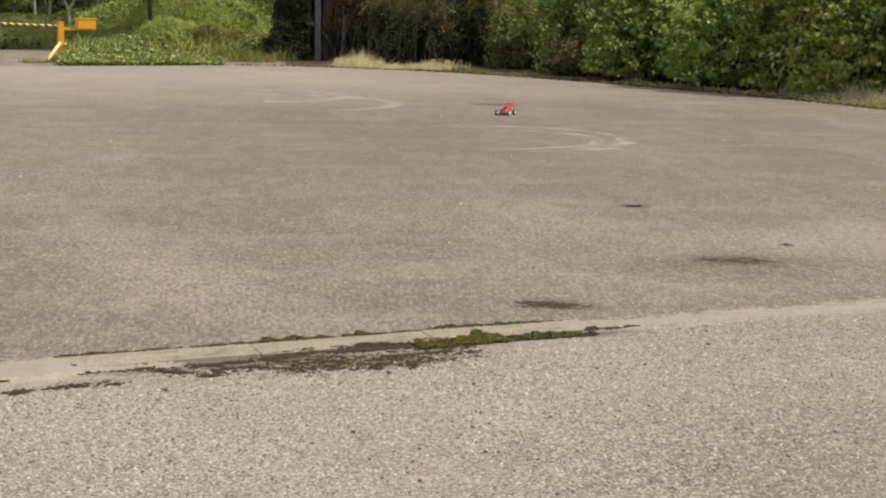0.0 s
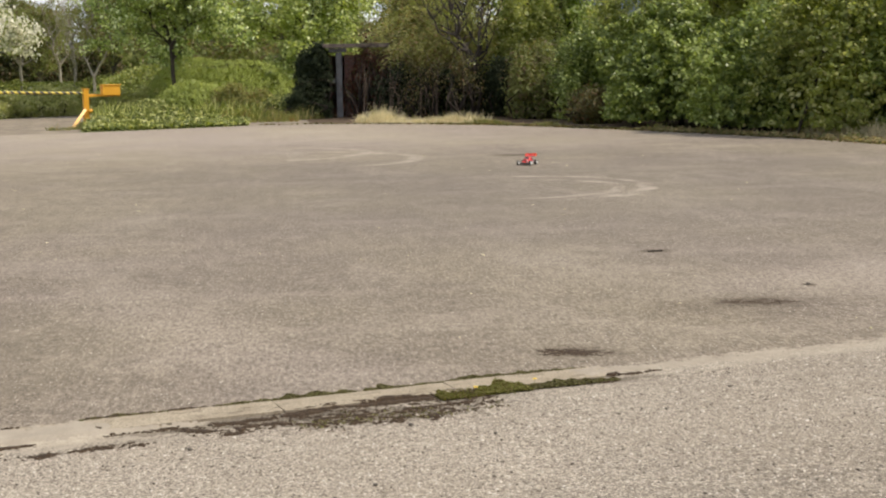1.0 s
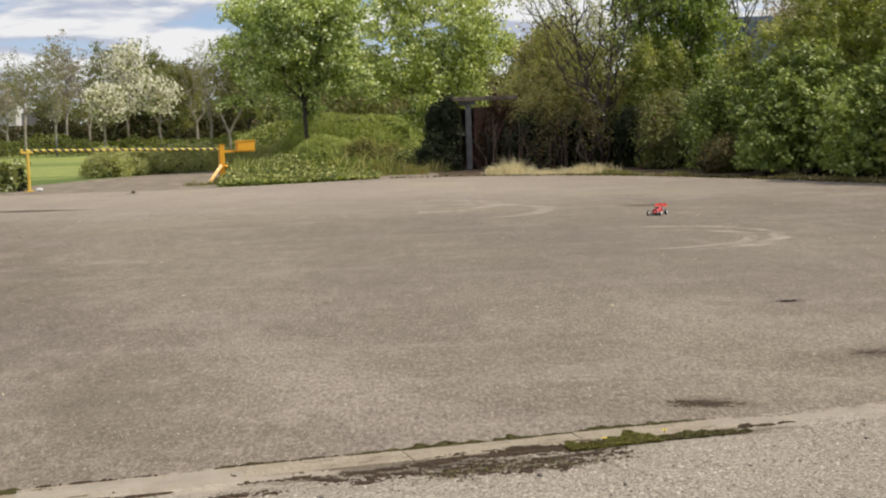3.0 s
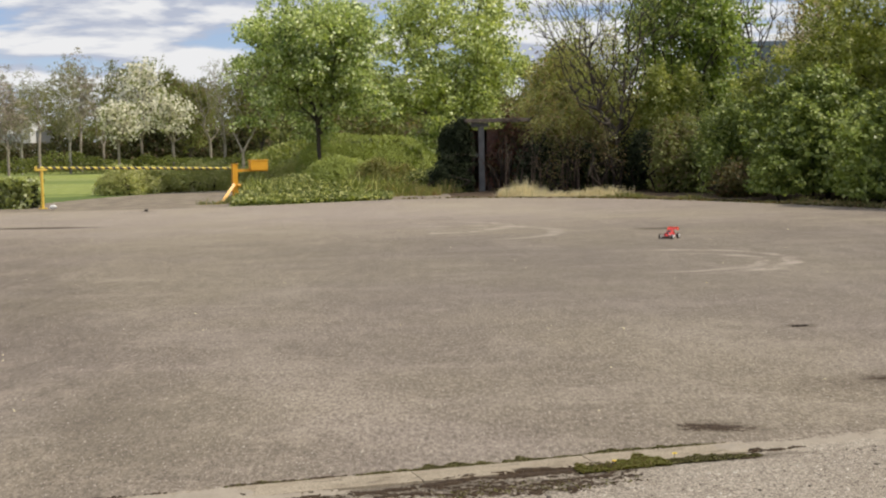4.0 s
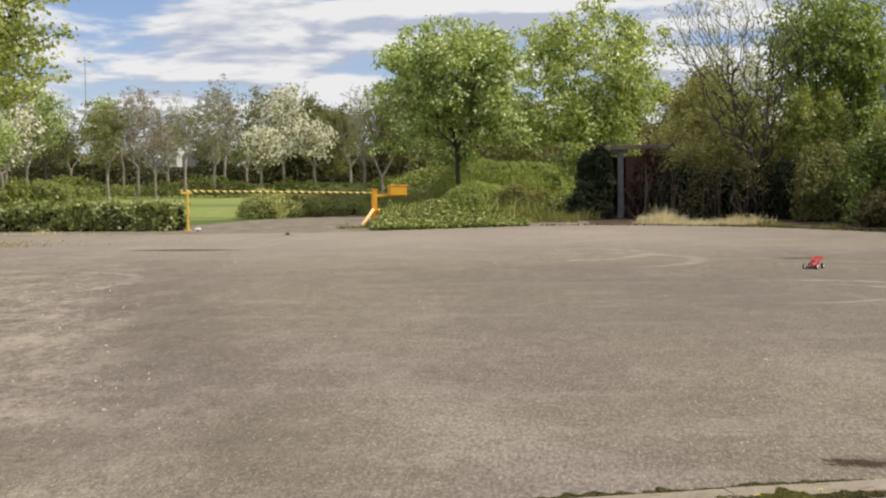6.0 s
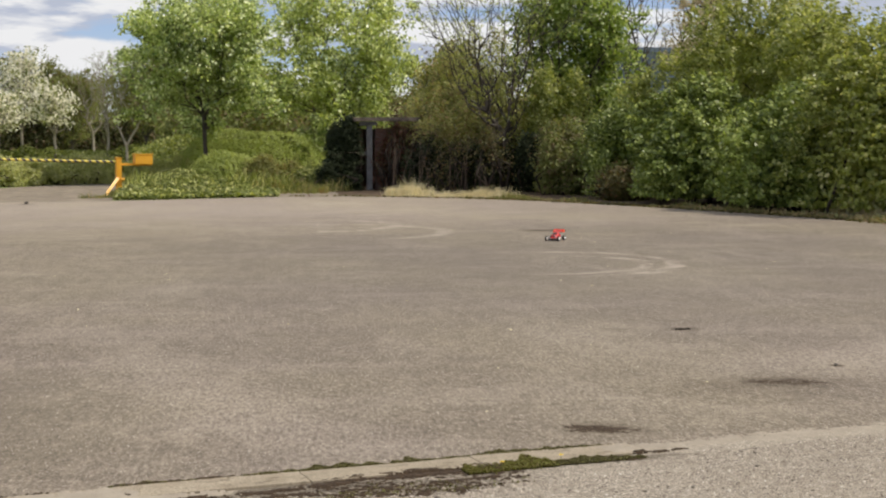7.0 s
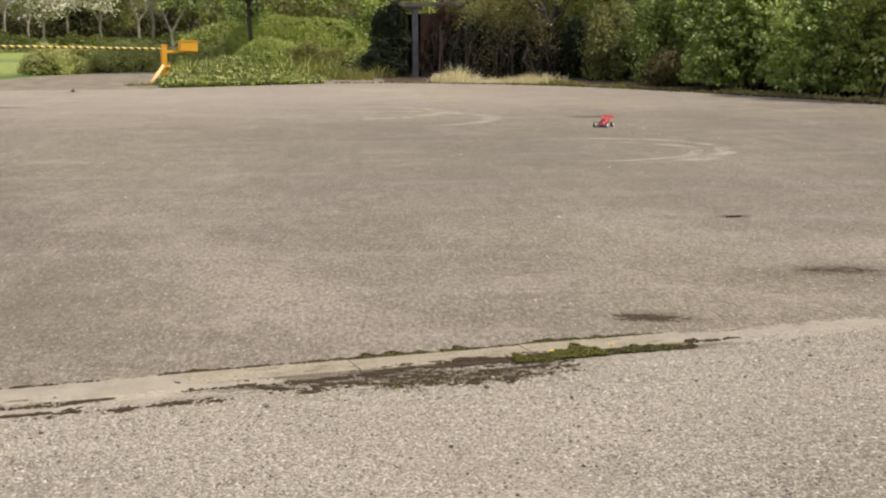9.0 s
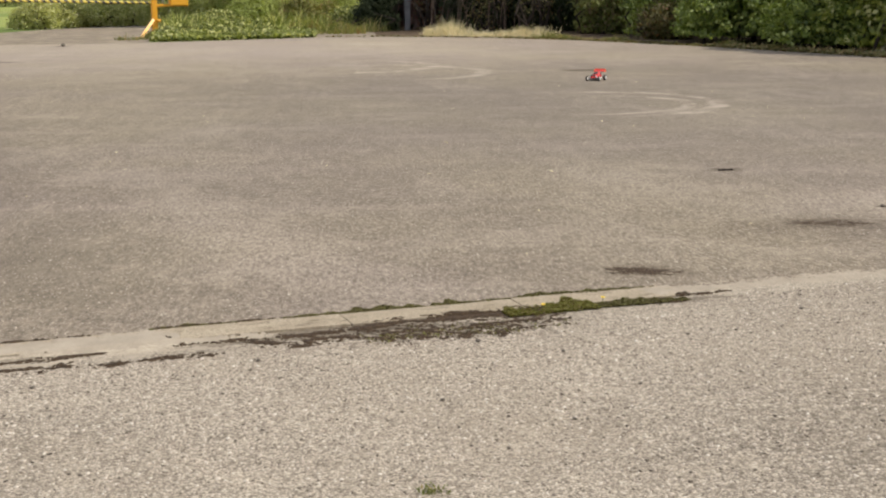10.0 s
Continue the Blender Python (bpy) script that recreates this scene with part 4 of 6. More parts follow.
for i, (x, y, rx, h, n, lift) in enumerate([(5.6, 49.9, 1.4, 3.3, 6000, 1.7), (7.2, 50.4, 1.5, 3.7, 6500, 1.8), (9.2, 48.6, 1.5, 4.0, 7500, 1.4), (6.0, 53.8, 1.6, 4.9, 8000, 2.0), (7.8, 54.0, 1.9, 5.4, 9000, 2.0), (8.7, 45.2, 1.1, 2.1, 6500, 0), (10.2, 42.6, 1.6, 2.3, 9000, 0), (9.7, 40.4, 0.9, 0.7, 3500, 0)]):
    shrub("bramble_thicket", "dull brown-green twiggy bramble thicket beside the shed", (x, y, -0.05), rx, rx, h, LEAF_DULL if i == 7 else LEAF_SHRUB if i == 6 else FAR_LEAF if i == 5 else LEAF_OLIVE if i == 2 else LEAF_BRAMBLE, 200 + i, n, 0.11, 12, 0.2, "brambles", "bramble", 9, i * 50, 0.4, skirt=lift)
# bushes in near-black leaves: the shade of the hollow is in their colour
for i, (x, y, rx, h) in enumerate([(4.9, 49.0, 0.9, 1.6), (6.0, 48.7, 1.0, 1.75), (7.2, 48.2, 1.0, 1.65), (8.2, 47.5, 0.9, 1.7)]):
    shrub("shaded_undergrowth", "tangled undergrowth below the brambles, shade put into near-black leaves", (x, y, -0.05), rx, 0.8, h, LEAF_IVY_SHADE, 240 + i, 5500, 0.10, 12, 0.18, "ivy", "undergrowth", 8)
for i, (x, y) in enumerate([(5.5, 48.0), (6.9, 47.2), (8.6, 46.3)]):
    shrub("dead_bramble", "sparse brown leaves on arching bramble stems", (x, y, -0.05), 0.9, 0.6, 1.9, LEAF_DULL, 260 + i, 900, 0.09, 9, 0.22, "brambles", "bramble", 14, i * 40, 0.1)

shrub("clipped_mound_shrub", "large flat-topped light green clipped shrub", (-1.6, 60.8, -0.05), 3.3, 1.9, 2.25, LEAF_MOUND, 301, 26000, 0.07, 30, 0.06, "mounded shrubs", dome=2.7)
shrub("mound_shrub", "lower soft green shrub before the mound", (-2.45, 55.6, -0.05), 1.5, 1.1, 1.25, LEAF_MOUND, 302, 9000, 0.08, 9, 0.10, "mounded shrubs", dome=2.2)
shrub("mound_shrub", "low green shrub beside the barrier box", (-4.4, 52.6, -0.05), 1.6, 1.1, 0.5, LEAF_COVER, 303, 8000, 0.09, 9, 0.12, "mounded shrubs")
shrub("russet_shrub", "low reddish-brown straggling shrub", (-0.6, 55.0, -0.05), 1.35, 0.9, 1.0, LEAF_RUST, 304, 6500, 0.09, 9, 0.14, "mounded shrubs")
shrub("russet_shrub", "small straggling shrub by the soil path", (0.9, 53.0, -0.05), 0.8, 0.8, 0.7, LEAF_COVER, 305, 3500, 0.09, 8, 0.13, "mounded shrubs")
for i, (x, y, rx, h) in enumerate([(-11.2, 56.4, 1.3, 0.95), (-10.2, 57.3, 1.2, 0.9), (-9.2, 58.0, 1.3, 1.0), (-8.4, 58.7, 1.2, 0.95), (-7.6, 59.2, 1.3, 0.95), (-6.1, 60.2, 1.3, 1.0), (-4.6, 60.8, 1.2, 0.9)]):
    shrub("bed_shrub", "low spreading grey-green shrub behind the track", (x, y, -0.05), rx, 1.0, h, LEAF_BED, 320 + i, 6000, 0.09, 9, 0.13, "shrub bed")

k = 5200
f = rng.random(k) * 7
i = f.astype(int)
line = np.array(RIM[13:21])
p = line[i] + (line[i + 1] - line[i]) * (f - i)[:, None] + np.c_[np.abs(rng.normal(size=k)) * 0.45, np.abs(rng.normal(size=k)) * 0.25] - 0.05
v, f = leaf_quads(rng, np.c_[p, 0.0 + np.abs(rng.normal(size=k)) * 0.05], np.array([[0, -0.3, 1.0]]), 0.075, 0.045, 0.6)
tagged(quads("verge_litter", v, f, DRIFT), "yellow-brown dead grass and leaves at the verge edge", "leaf litter", kind="stuff")


# bare canes arching out of the brambles
def canes(n, spread, height, seed):
    rng = np.random.default_rng(seed)
    foot = np.c_[rng.uniform(*spread[0], n), rng.uniform(*spread[1], n), np.full(n, -0.05)]
    reach = rng.normal(size=(n, 2)) * 1.3
    top = height * rng.uniform(0.45, 1.1, n)
    a, b, ra, rb = [], [], [], []
    for k in range(6):
        for f, keep in ((k / 6, a), ((k + 1) / 6, b)):
            keep.append(foot + np.c_[reach * f ** 1.6, top * math.sin(f * 2.1) / math.sin(1.57)])
        ra.append(np.full(n, 0.009 - 0.0012 * k))
        rb.append(np.full(n, 0.0078 - 0.0012 * k))
    v, f = tubes(*[np.concatenate(q) for q in (a, b, ra, rb)], 4)
    return tagged(quads("bramble_canes", v, f, CANE, smooth=True), "bare pale brown canes arching out of the brambles", "bramble", kind="stuff")


canes(70, ((3.2, 9.4), (46.8, 48.6)), 2.2, 281)
canes(30, ((3.0, 6.0), (49.5, 51.0)), 3.0, 282)

# ivy ground cover beside the barrier
rng = np.random.default_rng(77)
n = 13000
gx, gy = rng.uniform(-5.1, -0.35, n), rng.uniform(0, 1, n)
rim_y = np.interp(gx, [-5.4, -3.7, -1.4, 0], [42.3, 42.3, 43.5, 44.2])
gy = rim_y + gy ** 1.1 * (48.6 - rim_y)
bumpy = np.array([noise.noise(Vector((a * 0.9, b * 0.5, 3))) for a, b in zip(gx, gy)])
tuft = np.array([max(0.0, noise.noise(Vector((a * 2.6, b * 1.3, 8)))) for a, b in zip(gx, gy)])
gz = np.clip((gy - rim_y) * 0.10, 0, 0.13) * (0.8 + 1.4 * bumpy) + 0.34 * tuft * np.clip((gy - rim_y) * 0.5, 0, 1)
gz = np.maximum(gz, 0.02) * np.clip((-0.3 - gx) / 1.6, 0.05, 1) + np.clip((gy - 49) * 0.03, 0, 0.1) + rng.random(n) * 0.09
v, f = leaf_quads(rng, np.c_[gx, gy, gz], np.array([[0, -0.25, 0.8]]), 0.16, 0.11, 0.55)
tagged(quads("ground_cover", v, f, LEAF_COVER), "leafy green ground cover with pale yellowish tips", "ground cover", kind="stuff")


# ---- clipped hedge by the barrier ----
def clipped_hedge():
    rng = np.random.default_rng(401)
    a, b = np.array([-17.8, 45.3]), np.array([-11.15, 43.9])
    length = float(np.linalg.norm(b - a))
    ob = thing("clipped_hedge", "low box-shaped clipped hedge beside the barrier post", "hedge", pose(a[0], a[1], -0.05, 0, 0, math.degrees(math.atan2(b[1] - a[1], b[0] - a[0]))))
    n = 17000
    s, u, w = rng.uniform(0, length, n), rng.uniform(-0.5, 0.5, n), rng.uniform(0.03, 0.80, n)
    side = rng.integers(0, 5, n)
    u = np.where(side < 2, -0.5 + np.abs(rng.normal(size=n)) * 0.07, np.where(side == 4, 0.5, u))
    w = np.where((side == 2) | (side == 3), 0.80 + rng.normal(size=n) * 0.04, w)
    out = np.stack([np.zeros(n), np.where(side < 2, -1.0, np.where(side == 4, 1.0, 0.0)), np.where((side == 2) | (side == 3), 1.0, 0.15)], 1)
    lump = np.array([noise.noise(Vector((c * 1.6, d * 1.6, e * 2.4))) + 0.6 * noise.noise(Vector((c * 4.5, d * 4.5, e * 4.5 + 7))) for c, d, e in zip(s, u, w)])
    p = np.c_[s, u * (0.94 + 0.42 * lump), w * (0.96 + 0.22 * lump)]
    p[:, 0] -= np.clip(s - length + 0.45, 0, 1) * np.abs(w - 0.4) * 0.9
    keep = lump > rng.uniform(-0.55, 0.25, n)
    p, out = p[keep], out[keep]
    v, f = leaf_quads(rng, p + rng.normal(size=p.shape) * 0.06, out * 0.6 + LIGHTWARD, 0.155, 0.10, 0.6)
    quads("foliage", v, f, LEAF_CLIPPED, ob)
    k = 26
    foot = np.c_[np.linspace(0.2, length - 0.2, k), rng.normal(size=k) * 0.08, np.zeros(k)]
    v, f = tubes(foot, foot + np.c_[rng.normal(size=(k, 2)) * 0.12, np.full(k, 0.65)], np.full(k, 0.022), np.full(k, 0.01), 5)
    tagged(quads("stem_wood", v, f, BARK, ob), kind="stuff")
    # inner leaves coloured near-black to paint the shade in the hedge's gaps
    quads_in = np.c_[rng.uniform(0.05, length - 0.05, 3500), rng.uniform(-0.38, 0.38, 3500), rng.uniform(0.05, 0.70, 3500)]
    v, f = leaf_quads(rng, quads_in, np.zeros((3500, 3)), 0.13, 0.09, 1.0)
    quads("inner_shade_foliage", v, f, LEAF_IVY_SHADE, ob)


clipped_hedge()


# ---- ivy-clad shed ----
def shed():
    ob = thing("brick_shed", "dark brick shed with flat mossy roof and grey post", "shed", pose(2.35, 50.0, -0.05))
    part("wall", box_bm((1.75, 0.22, 2.2), (1.55, 0.35, 1.1)), BRICK, ob, "dark red brick wall")
    part("side_wall", box_bm((0.22, 2.4, 2.2), (0.12, 1.45, 1.1)), BRICK, ob)
    part("back_wall", box_bm((2.2, 0.22, 2.2), (1.34, 2.55, 1.1)), BRICK, ob)
    part("side_wall", box_bm((0.22, 1.98, 2.2), (2.32, 1.45, 1.1)), BRICK, ob)
    part("post", box_bm((0.21, 0.20, 2.28), (0.47, 0.10, 1.14), bevel=0.012), POST_PAINT, ob, "weathered grey post")
    part("post_bracket", box_bm((0.14, 0.10, 0.16), (0.27, 0.06, 1.3), bevel=0.01), POST_PAINT, ob)
    part("lintel", box_bm((0.62, 0.16, 0.14), (0.42, 0.06, 2.36), bevel=0.01), POST_PAINT, ob, "stained grey lintel")
    part("roof", box_bm((2.35, 3.0, 0.10), (1.05, 1.3, 2.53), bevel=0.02), ROOF_FELT, ob, "flat felt roof with moss")
    part("fascia", box_bm((2.3, 0.05, 0.12), (1.05, -0.225, 2.5), bevel=0.006), FASCIA, ob)
    part("door", box_bm((0.04, 0.76, 1.95), (-0.01, 1.2, 1.0), bevel=0.006), DARK_TIMBER, ob)


shed()
shrub("ivy_clump", "dark ivy growing up the shed corner", (2.1, 50.0, -0.05), 0.5, 0.45, 2.25, LEAF_IVY_SHADE, 501, 9000, 0.10, 18, 0.11, "ivy", "ivy", 8)
shrub("ivy_clump", "dark ivy heap at the foot of the shed", (1.70, 49.6, -0.05), 0.7, 0.5, 1.1, LEAF_IVY_SHADE, 502, 6000, 0.10, 9, 0.12, "ivy", "ivy", 6)
shrub("ivy_clump", "dark ivy mass against the side wall", (1.75, 50.5, -0.05), 0.5, 0.6, 2.1, LEAF_IVY_SHADE, 504, 8000, 0.10, 14, 0.12, "ivy", "ivy", 6)
shrub("ivy_clump", "reddish creeper straggling over the brick wall", (3.75, 50.0, -0.05), 0.75, 0.28, 2.5, RUSSET, 503, 2200, 0.09, 10, 0.16, "ivy", "ivy", 14)


# ---- barrier ----
def barrier():
    foot, left = Vector((-5.3, 45.3, 0)), Vector((-10.82, 43.1, 0))
    turn = math.degrees(math.atan2(foot.y - left.y, foot.x - left.x))
    ob = thing("barrier_gate", "yellow steel barrier with striped arm and counterweight", "barrier", pose(left.x, left.y, -0.05, 0, 0, turn))
    span = (foot - left).length
    part("end_post", rod_bm((0, 0, 0), (0, 0, 1.18), 0.045), PALE_YELLOW, ob, "faded yellow end post")
    bm = box_bm((0.34, 0.10, 0.07), (-0.02, 0, 1.21), bevel=0.012)
    box_bm((0.07, 0.12, 0.14), (-0.17, 0, 1.26), bevel=0.01, bm=bm)
    part("cradle", bm, PALE_YELLOW, ob)
    part("foot_plate", box_bm((0.24, 0.24, 0.03), (0, 0, 0.055), bevel=0.006), PALE_YELLOW, ob)
    part("arm", rod_bm((-0.12, 0, 1.27), (span + 0.02, -0.02, 1.10), 0.042, 10), STRIPES, ob, "black and yellow striped arm")
    part("pivot_post", box_bm((0.17, 0.17, 1.21), (span, 0, 0.605), bevel=0.015), YELLOW, ob, "bright yellow pivot post")
    part("post_cap", box_bm((0.20, 0.20, 0.03), (span, 0, 1.225), bevel=0.008), YELLOW, ob)
    part("brace", rod_bm((span - 0.60, -0.56, 0.04), (span - 0.05, -0.06, 0.58), 0.062, 4), YELLOW, ob)
    part("brace_foot", box_bm((0.2, 0.16, 0.03), (span - 0.62, -0.58, 0.055), bevel=0.006), YELLOW, ob)
    part("stub_arm", box_bm((1.0, 0.07, 0.08), (span + 0.58, 0, 1.02), bevel=0.01), YELLOW, ob)
    bm = box_bm((0.56, 0.30, 0.30), (span + 0.78, 0, 1.17), bevel=0.015)
    box = part("counterweight", bm, YELLOW, ob, "yellow counterweight box")
    part("box_lid", box_bm((0.60, 0.34, 0.035), (span + 0.78, 0, 1.335), bevel=0.008), YELLOW, box)
    part("lug", rod_bm((span + 0.06, -0.11, 0.55), (span + 0.16, -0.11, 0.55), 0.05, 10), YELLOW, ob)


barrier()

# ---- dry and rough grass on the verge ----
rng = np.random.default_rng(601)


def strip(n, line, depth, back=0.0):
    """Spots scattered in tufts along a line of (x, y)."""
    line = np.array(line)
    k = n // 9
    f = rng.random(k) * (len(line) - 1)
    i = f.astype(int)
    p = line[i] + (line[i + 1] - line[i]) * (f - i)[:, None]
    p = p + np.c_[rng.random(k) * depth * 0.55 + back * 0.5, rng.random(k) * depth * 0.8 + back]
    p = np.repeat(p, 9, 0) + rng.normal(size=(k * 9, 2)) * 0.07
    return np.c_[p, np.full(len(p), -0.06)]


blades("dry_grass", "straw-coloured tall dry grass before the shed", strip(6000, [(2.9, 44.2), (3.6, 43.6), (4.8, 42.95), (6.3, 42.2)], 1.5), 0.48, 0.016, STRAW, 1)
blades("dry_grass", "straw-coloured dry grass along the shrub belt", strip(18000, [(11.7, 30.0), (12.4, 27.4), (13.0, 24.8), (13.5, 22.6), (14.1, 20.3)], 2.7, 0.80), 0.50, 0.014, STRAW, 2)
blades("rough_grass", "short rough green grass at the asphalt rim", strip(7000, [(5.9, 42.0), (7.0, 41.0), (8.4, 38.0), (10.4, 33.2), (11.6, 29.9), (12.5, 26.2), (13.2, 23)], 0.7, 0.05), 0.20, 0.014, GREEN_BLADE, 3)
blades("rough_grass", "rough green grass tufts beside the track", strip(2500, [(-6.3, 43.2), (-5.4, 44.6), (-5.2, 47)], 1.0), 0.28, 0.014, GREEN_BLADE, 4)
blades("rough_grass", "thin dry grass along the car park rim", strip(1800, [(-19, 41.6), (-16, 41.3), (-13, 41.1)], 1.5, 0.1), 0.16, 0.014, STRAW, 5)
blades("dry_stalks", "brown dead stalks standing before the shrubs", strip(180, [(14.2, 26.6), (14.6, 25.0), (15.0, 23.4)], 1.0, 1.2), 1.1, 0.009, STRAW, 6, "stalks", 0.15)
blades("rough_grass", "olive rough grass beside the soil path", strip(3200, [(-0.6, 47), (0.2, 48.5), (1.0, 49.5)], 3.0), 0.42, 0.018, GREEN_BLADE, 7)


rng = np.random.default_rng(611)
n = 11000
spots = np.c_[rng.uniform(-5.6, 0.3, n), rng.uniform(47.5, 57.5, n), np.full(n, -0.05)]
spots = spots[rng.random(n) < np.array([0.45 + 0.9 * noise.noise(Vector((p[0] * 0.8, p[1] * 0.5, 12))) for p in spots])]
blades("herb_stand", "soft mid-green herbs standing behind the ground cover", spots, 0.62, 0.05, LEAF_COVER, 8, "herbs", 0.35)
n = 3500
spots = np.c_[rng.uniform(-1.4, 1.3, n), rng.uniform(46.5, 55.0, n), np.full(n, -0.05)]
blades("rough_grass", "dull brownish grass beside the soil path", spots, 0.45, 0.03, LEAF_RUST, 9)


# ---- distance ----
def far_x(px, d, turn=0.0):
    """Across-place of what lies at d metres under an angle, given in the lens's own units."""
    return d * math.tan(radians(turn) + math.atan((px - 784) / 2517))


far_trees = [  # angle, turn, distance, height, width, trunk, kind
    (8, 0, 106, 7.8, 4.0, 2.0, "brown"), (64, 0, 118, 9.8, 4.8, 2.6, "pink"), (95, 0, 114, 7.4, 4.0, 2.0, "pink"), (150, 0, 110, 8.6, 3.4, 2.2, "bare"), (38, 0, 124, 9.0, 4.4, 2.4, "bare"),
    (203, 0, 118, 9.0, 4.2, 2.6, "spring"), (222, 0, 124, 10.2, 4.6, 2.4, "pink"), (288, 0, 114, 5.8, 4.4, 2.4, "white"), (328, 0, 118, 9.3, 5.2, 2.8, "white"),
    (384, 0, 115, 6.0, 4.4, 2.4, "white"), (262, 0, 132, 9.8, 5.0, 2.2, "brown"), (300, 0, 137, 10.2, 5.0, 2.4, "brown"), (350, 0, 138, 10.4, 5.0, 2.4, "brown"), (385, 0, 134, 9.4, 5.0, 2.4, "dull"),
    (413, 0, 126, 8.0, 4.6, 1.6, "dull"), (449, 0, 120, 9.0, 4.2, 2.4, "bare"), (474, 0, 114, 8.6, 4.0, 2.2, "bare"), (505, 0, 108, 8.4, 4.4, 1.4, "brown"), (538, 0, 112, 8.6, 5.0, 1.2, "dull"),
    (432, 0, 138, 9.0, 5.0, 2.0, "brown"), (478, 0, 160, 9.6, 6.0, 2.0, "brown"), (590, 0, 110, 9.0, 5.5, 1.6, "dull"), (176, 0, 136, 8.6, 4.6, 2.0, "brown"), (125, 0, 150, 9.0, 5.4, 2.4, "brown"), (128, -4.87, 126, 9.4, 4.4, 3.0, "fresh"), (228, -4.87, 135, 10.6, 4.6, 2.6, "fresh"),
    (172, -4.87, 130, 8.8, 5.0, 2.4, "brown"), (95, -4.87, 118, 8.6, 5.0, 2.4, "brown"), (60, -4.87, 112, 8.8, 6.0, 2.8, "pink"), (15, -4.87, 120, 8.0, 6.5, 2.0, "fresh"), (700, 0, 100, 7.5, 8.0, 1.6, "dull"),
    (960, 0, 92, 6.6, 7.0, 1.6, "dull"), (118, 0, 122, 7.4, 4.0, 2.0, "spring"), (825, 0, 88, 6.2, 7.0, 1.0, "dull"), (890, 0, 92, 6.0, 7.0, 1.0, "dull"), (1060, 0, 84, 7.2, 6.0, 1.8, "dull"), (-80, -4.87, 115, 9.0, 7.0, 2.2, "dull"), (52, -4.87, 92, 6.6, 5.2, 2.0, "white"), (-10, -4.87, 84, 7.0, 5.6, 1.8, "fresh")]
KINDS = {"fresh": (LEAF_FRESH, BARK, 60, 0.20, "distant young tree in fresh green leaf"), "pink": (PINK_HAZE, FAR_BARK, 16, 0.15, "distant pale tree with pinkish opening buds"),
         "bare": (FAR_LEAF, FAR_BARK, 5, 0.11, "distant nearly leafless grey tree"), "spring": (SPRING_HAZE, PALE_BARK, 26, 0.14, "distant birch with yellowish opening leaves"),
         "white": (BLOSSOM, FAR_BARK, 10, 0.35, "distant tree full of white blossom"),
         "brown": (FAR_LEAF, FAR_BARK, 26, 0.17, "distant twiggy tree with brownish opening leaves"), "dull": (FAR_LEAF, BARK, 60, 0.22, "distant brownish green tree at the lawn edge")}
for i, (px, turn, d, h, w, th, kind) in enumerate(far_trees):
    mat_l, bark, count, size, label = KINDS[kind]
    tree("blossom_tree" if kind == "white" else "birch_tree" if bark is not BARK else "park_tree", label, (far_x(px, d, turn), d, -0.05), h * 1.07, w, th,
         0.11 if bark is not BARK else 0.12, mat_l, bark, 700 + i, 320 if kind in ("bare", "pink") else 170, count, size, 0.36 if kind in ("fresh", "dull", "brown") else 0.26, 12, group="trees beyond the lawn",
         squash=0.98, vase=0.35 if kind in ("bare", "pink") else 0.0, tip_r=0.011 if kind in ("bare", "pink") else 0.008, thin=0.5)


def far_belt(name, label, line, n, height, depth, leaf, material, seed, low=0.0):
    """Distant undergrowth along a line of (x, y), as uneven masses of leaves."""
    rng = np.random.default_rng(seed)
    line = np.array(line, float)
    f = rng.random(n) * (len(line) - 1)
    i = f.astype(int)
    p = line[i] + (line[i + 1] - line[i]) * (f - i)[:, None]
    top = height * np.array([0.62 + 0.55 * noise.noise(Vector((a * 0.16, seed, 0))) + 0.35 * noise.noise(Vector((a * 0.6, seed, 5))) for a, _ in p])
    z = low + rng.random(n) ** 0.8 * np.maximum(top, height * 0.5)
    at = np.c_[p[:, 0], p[:, 1] + rng.normal(size=n) * depth * (1 - 0.6 * z / (height + 0.1)), z]
    v, q = leaf_quads(rng, at, np.array([[0.2, -0.5, 0.6]]), leaf, leaf * 0.65, 0.8)
    return tagged(quads(name, v, q, material), label, "undergrowth", kind="stuff")


far_belt("far_woods", "dark wooded belt far behind the lawn", [(-120, 148), (-70, 150), (-20, 152), (20, 140), (60, 130)], 100000, 7.8, 3.0, 0.40, FAR_LEAF, 801)
far_belt("far_shrubs", "dark undergrowth below the far trees", [(-110, 134), (-60, 136), (-26, 135), (-12, 132)], 60000, 5.2, 1.6, 0.32, LEAF_UNDER, 802)
far_belt("lawn_edge_shrubs", "low green shrubs along the far lawn edge", [(-85, 126), (-50, 122), (-28, 119), (-10, 112), (-4, 100)], 18000, 2.1, 1.2, 0.24, LEAF_HEDGE, 803)
shrub("grass_bank_shrub", "broad low green bushes beyond the lawn", (-36.5, 93, -0.05), 7.0, 2.6, 1.5, LEAF_HEDGE, 871, 14000, 0.16, 30, 0.16, "mounded shrubs")
far_belt("thicket", "mixed thicket behind the green trees", [(-7.2, 80), (-3, 78), (4, 76), (14, 70), (24, 62)], 34000, 6.4, 2.2, 0.26, FAR_LEAF, 804)
far_belt("thicket", "green thicket behind the mounded shrubs", [(-7, 66), (-2, 68), (3, 68), (6, 60)], 12000, 2.6, 1.2, 0.17, LEAF_HEDGE, 805)


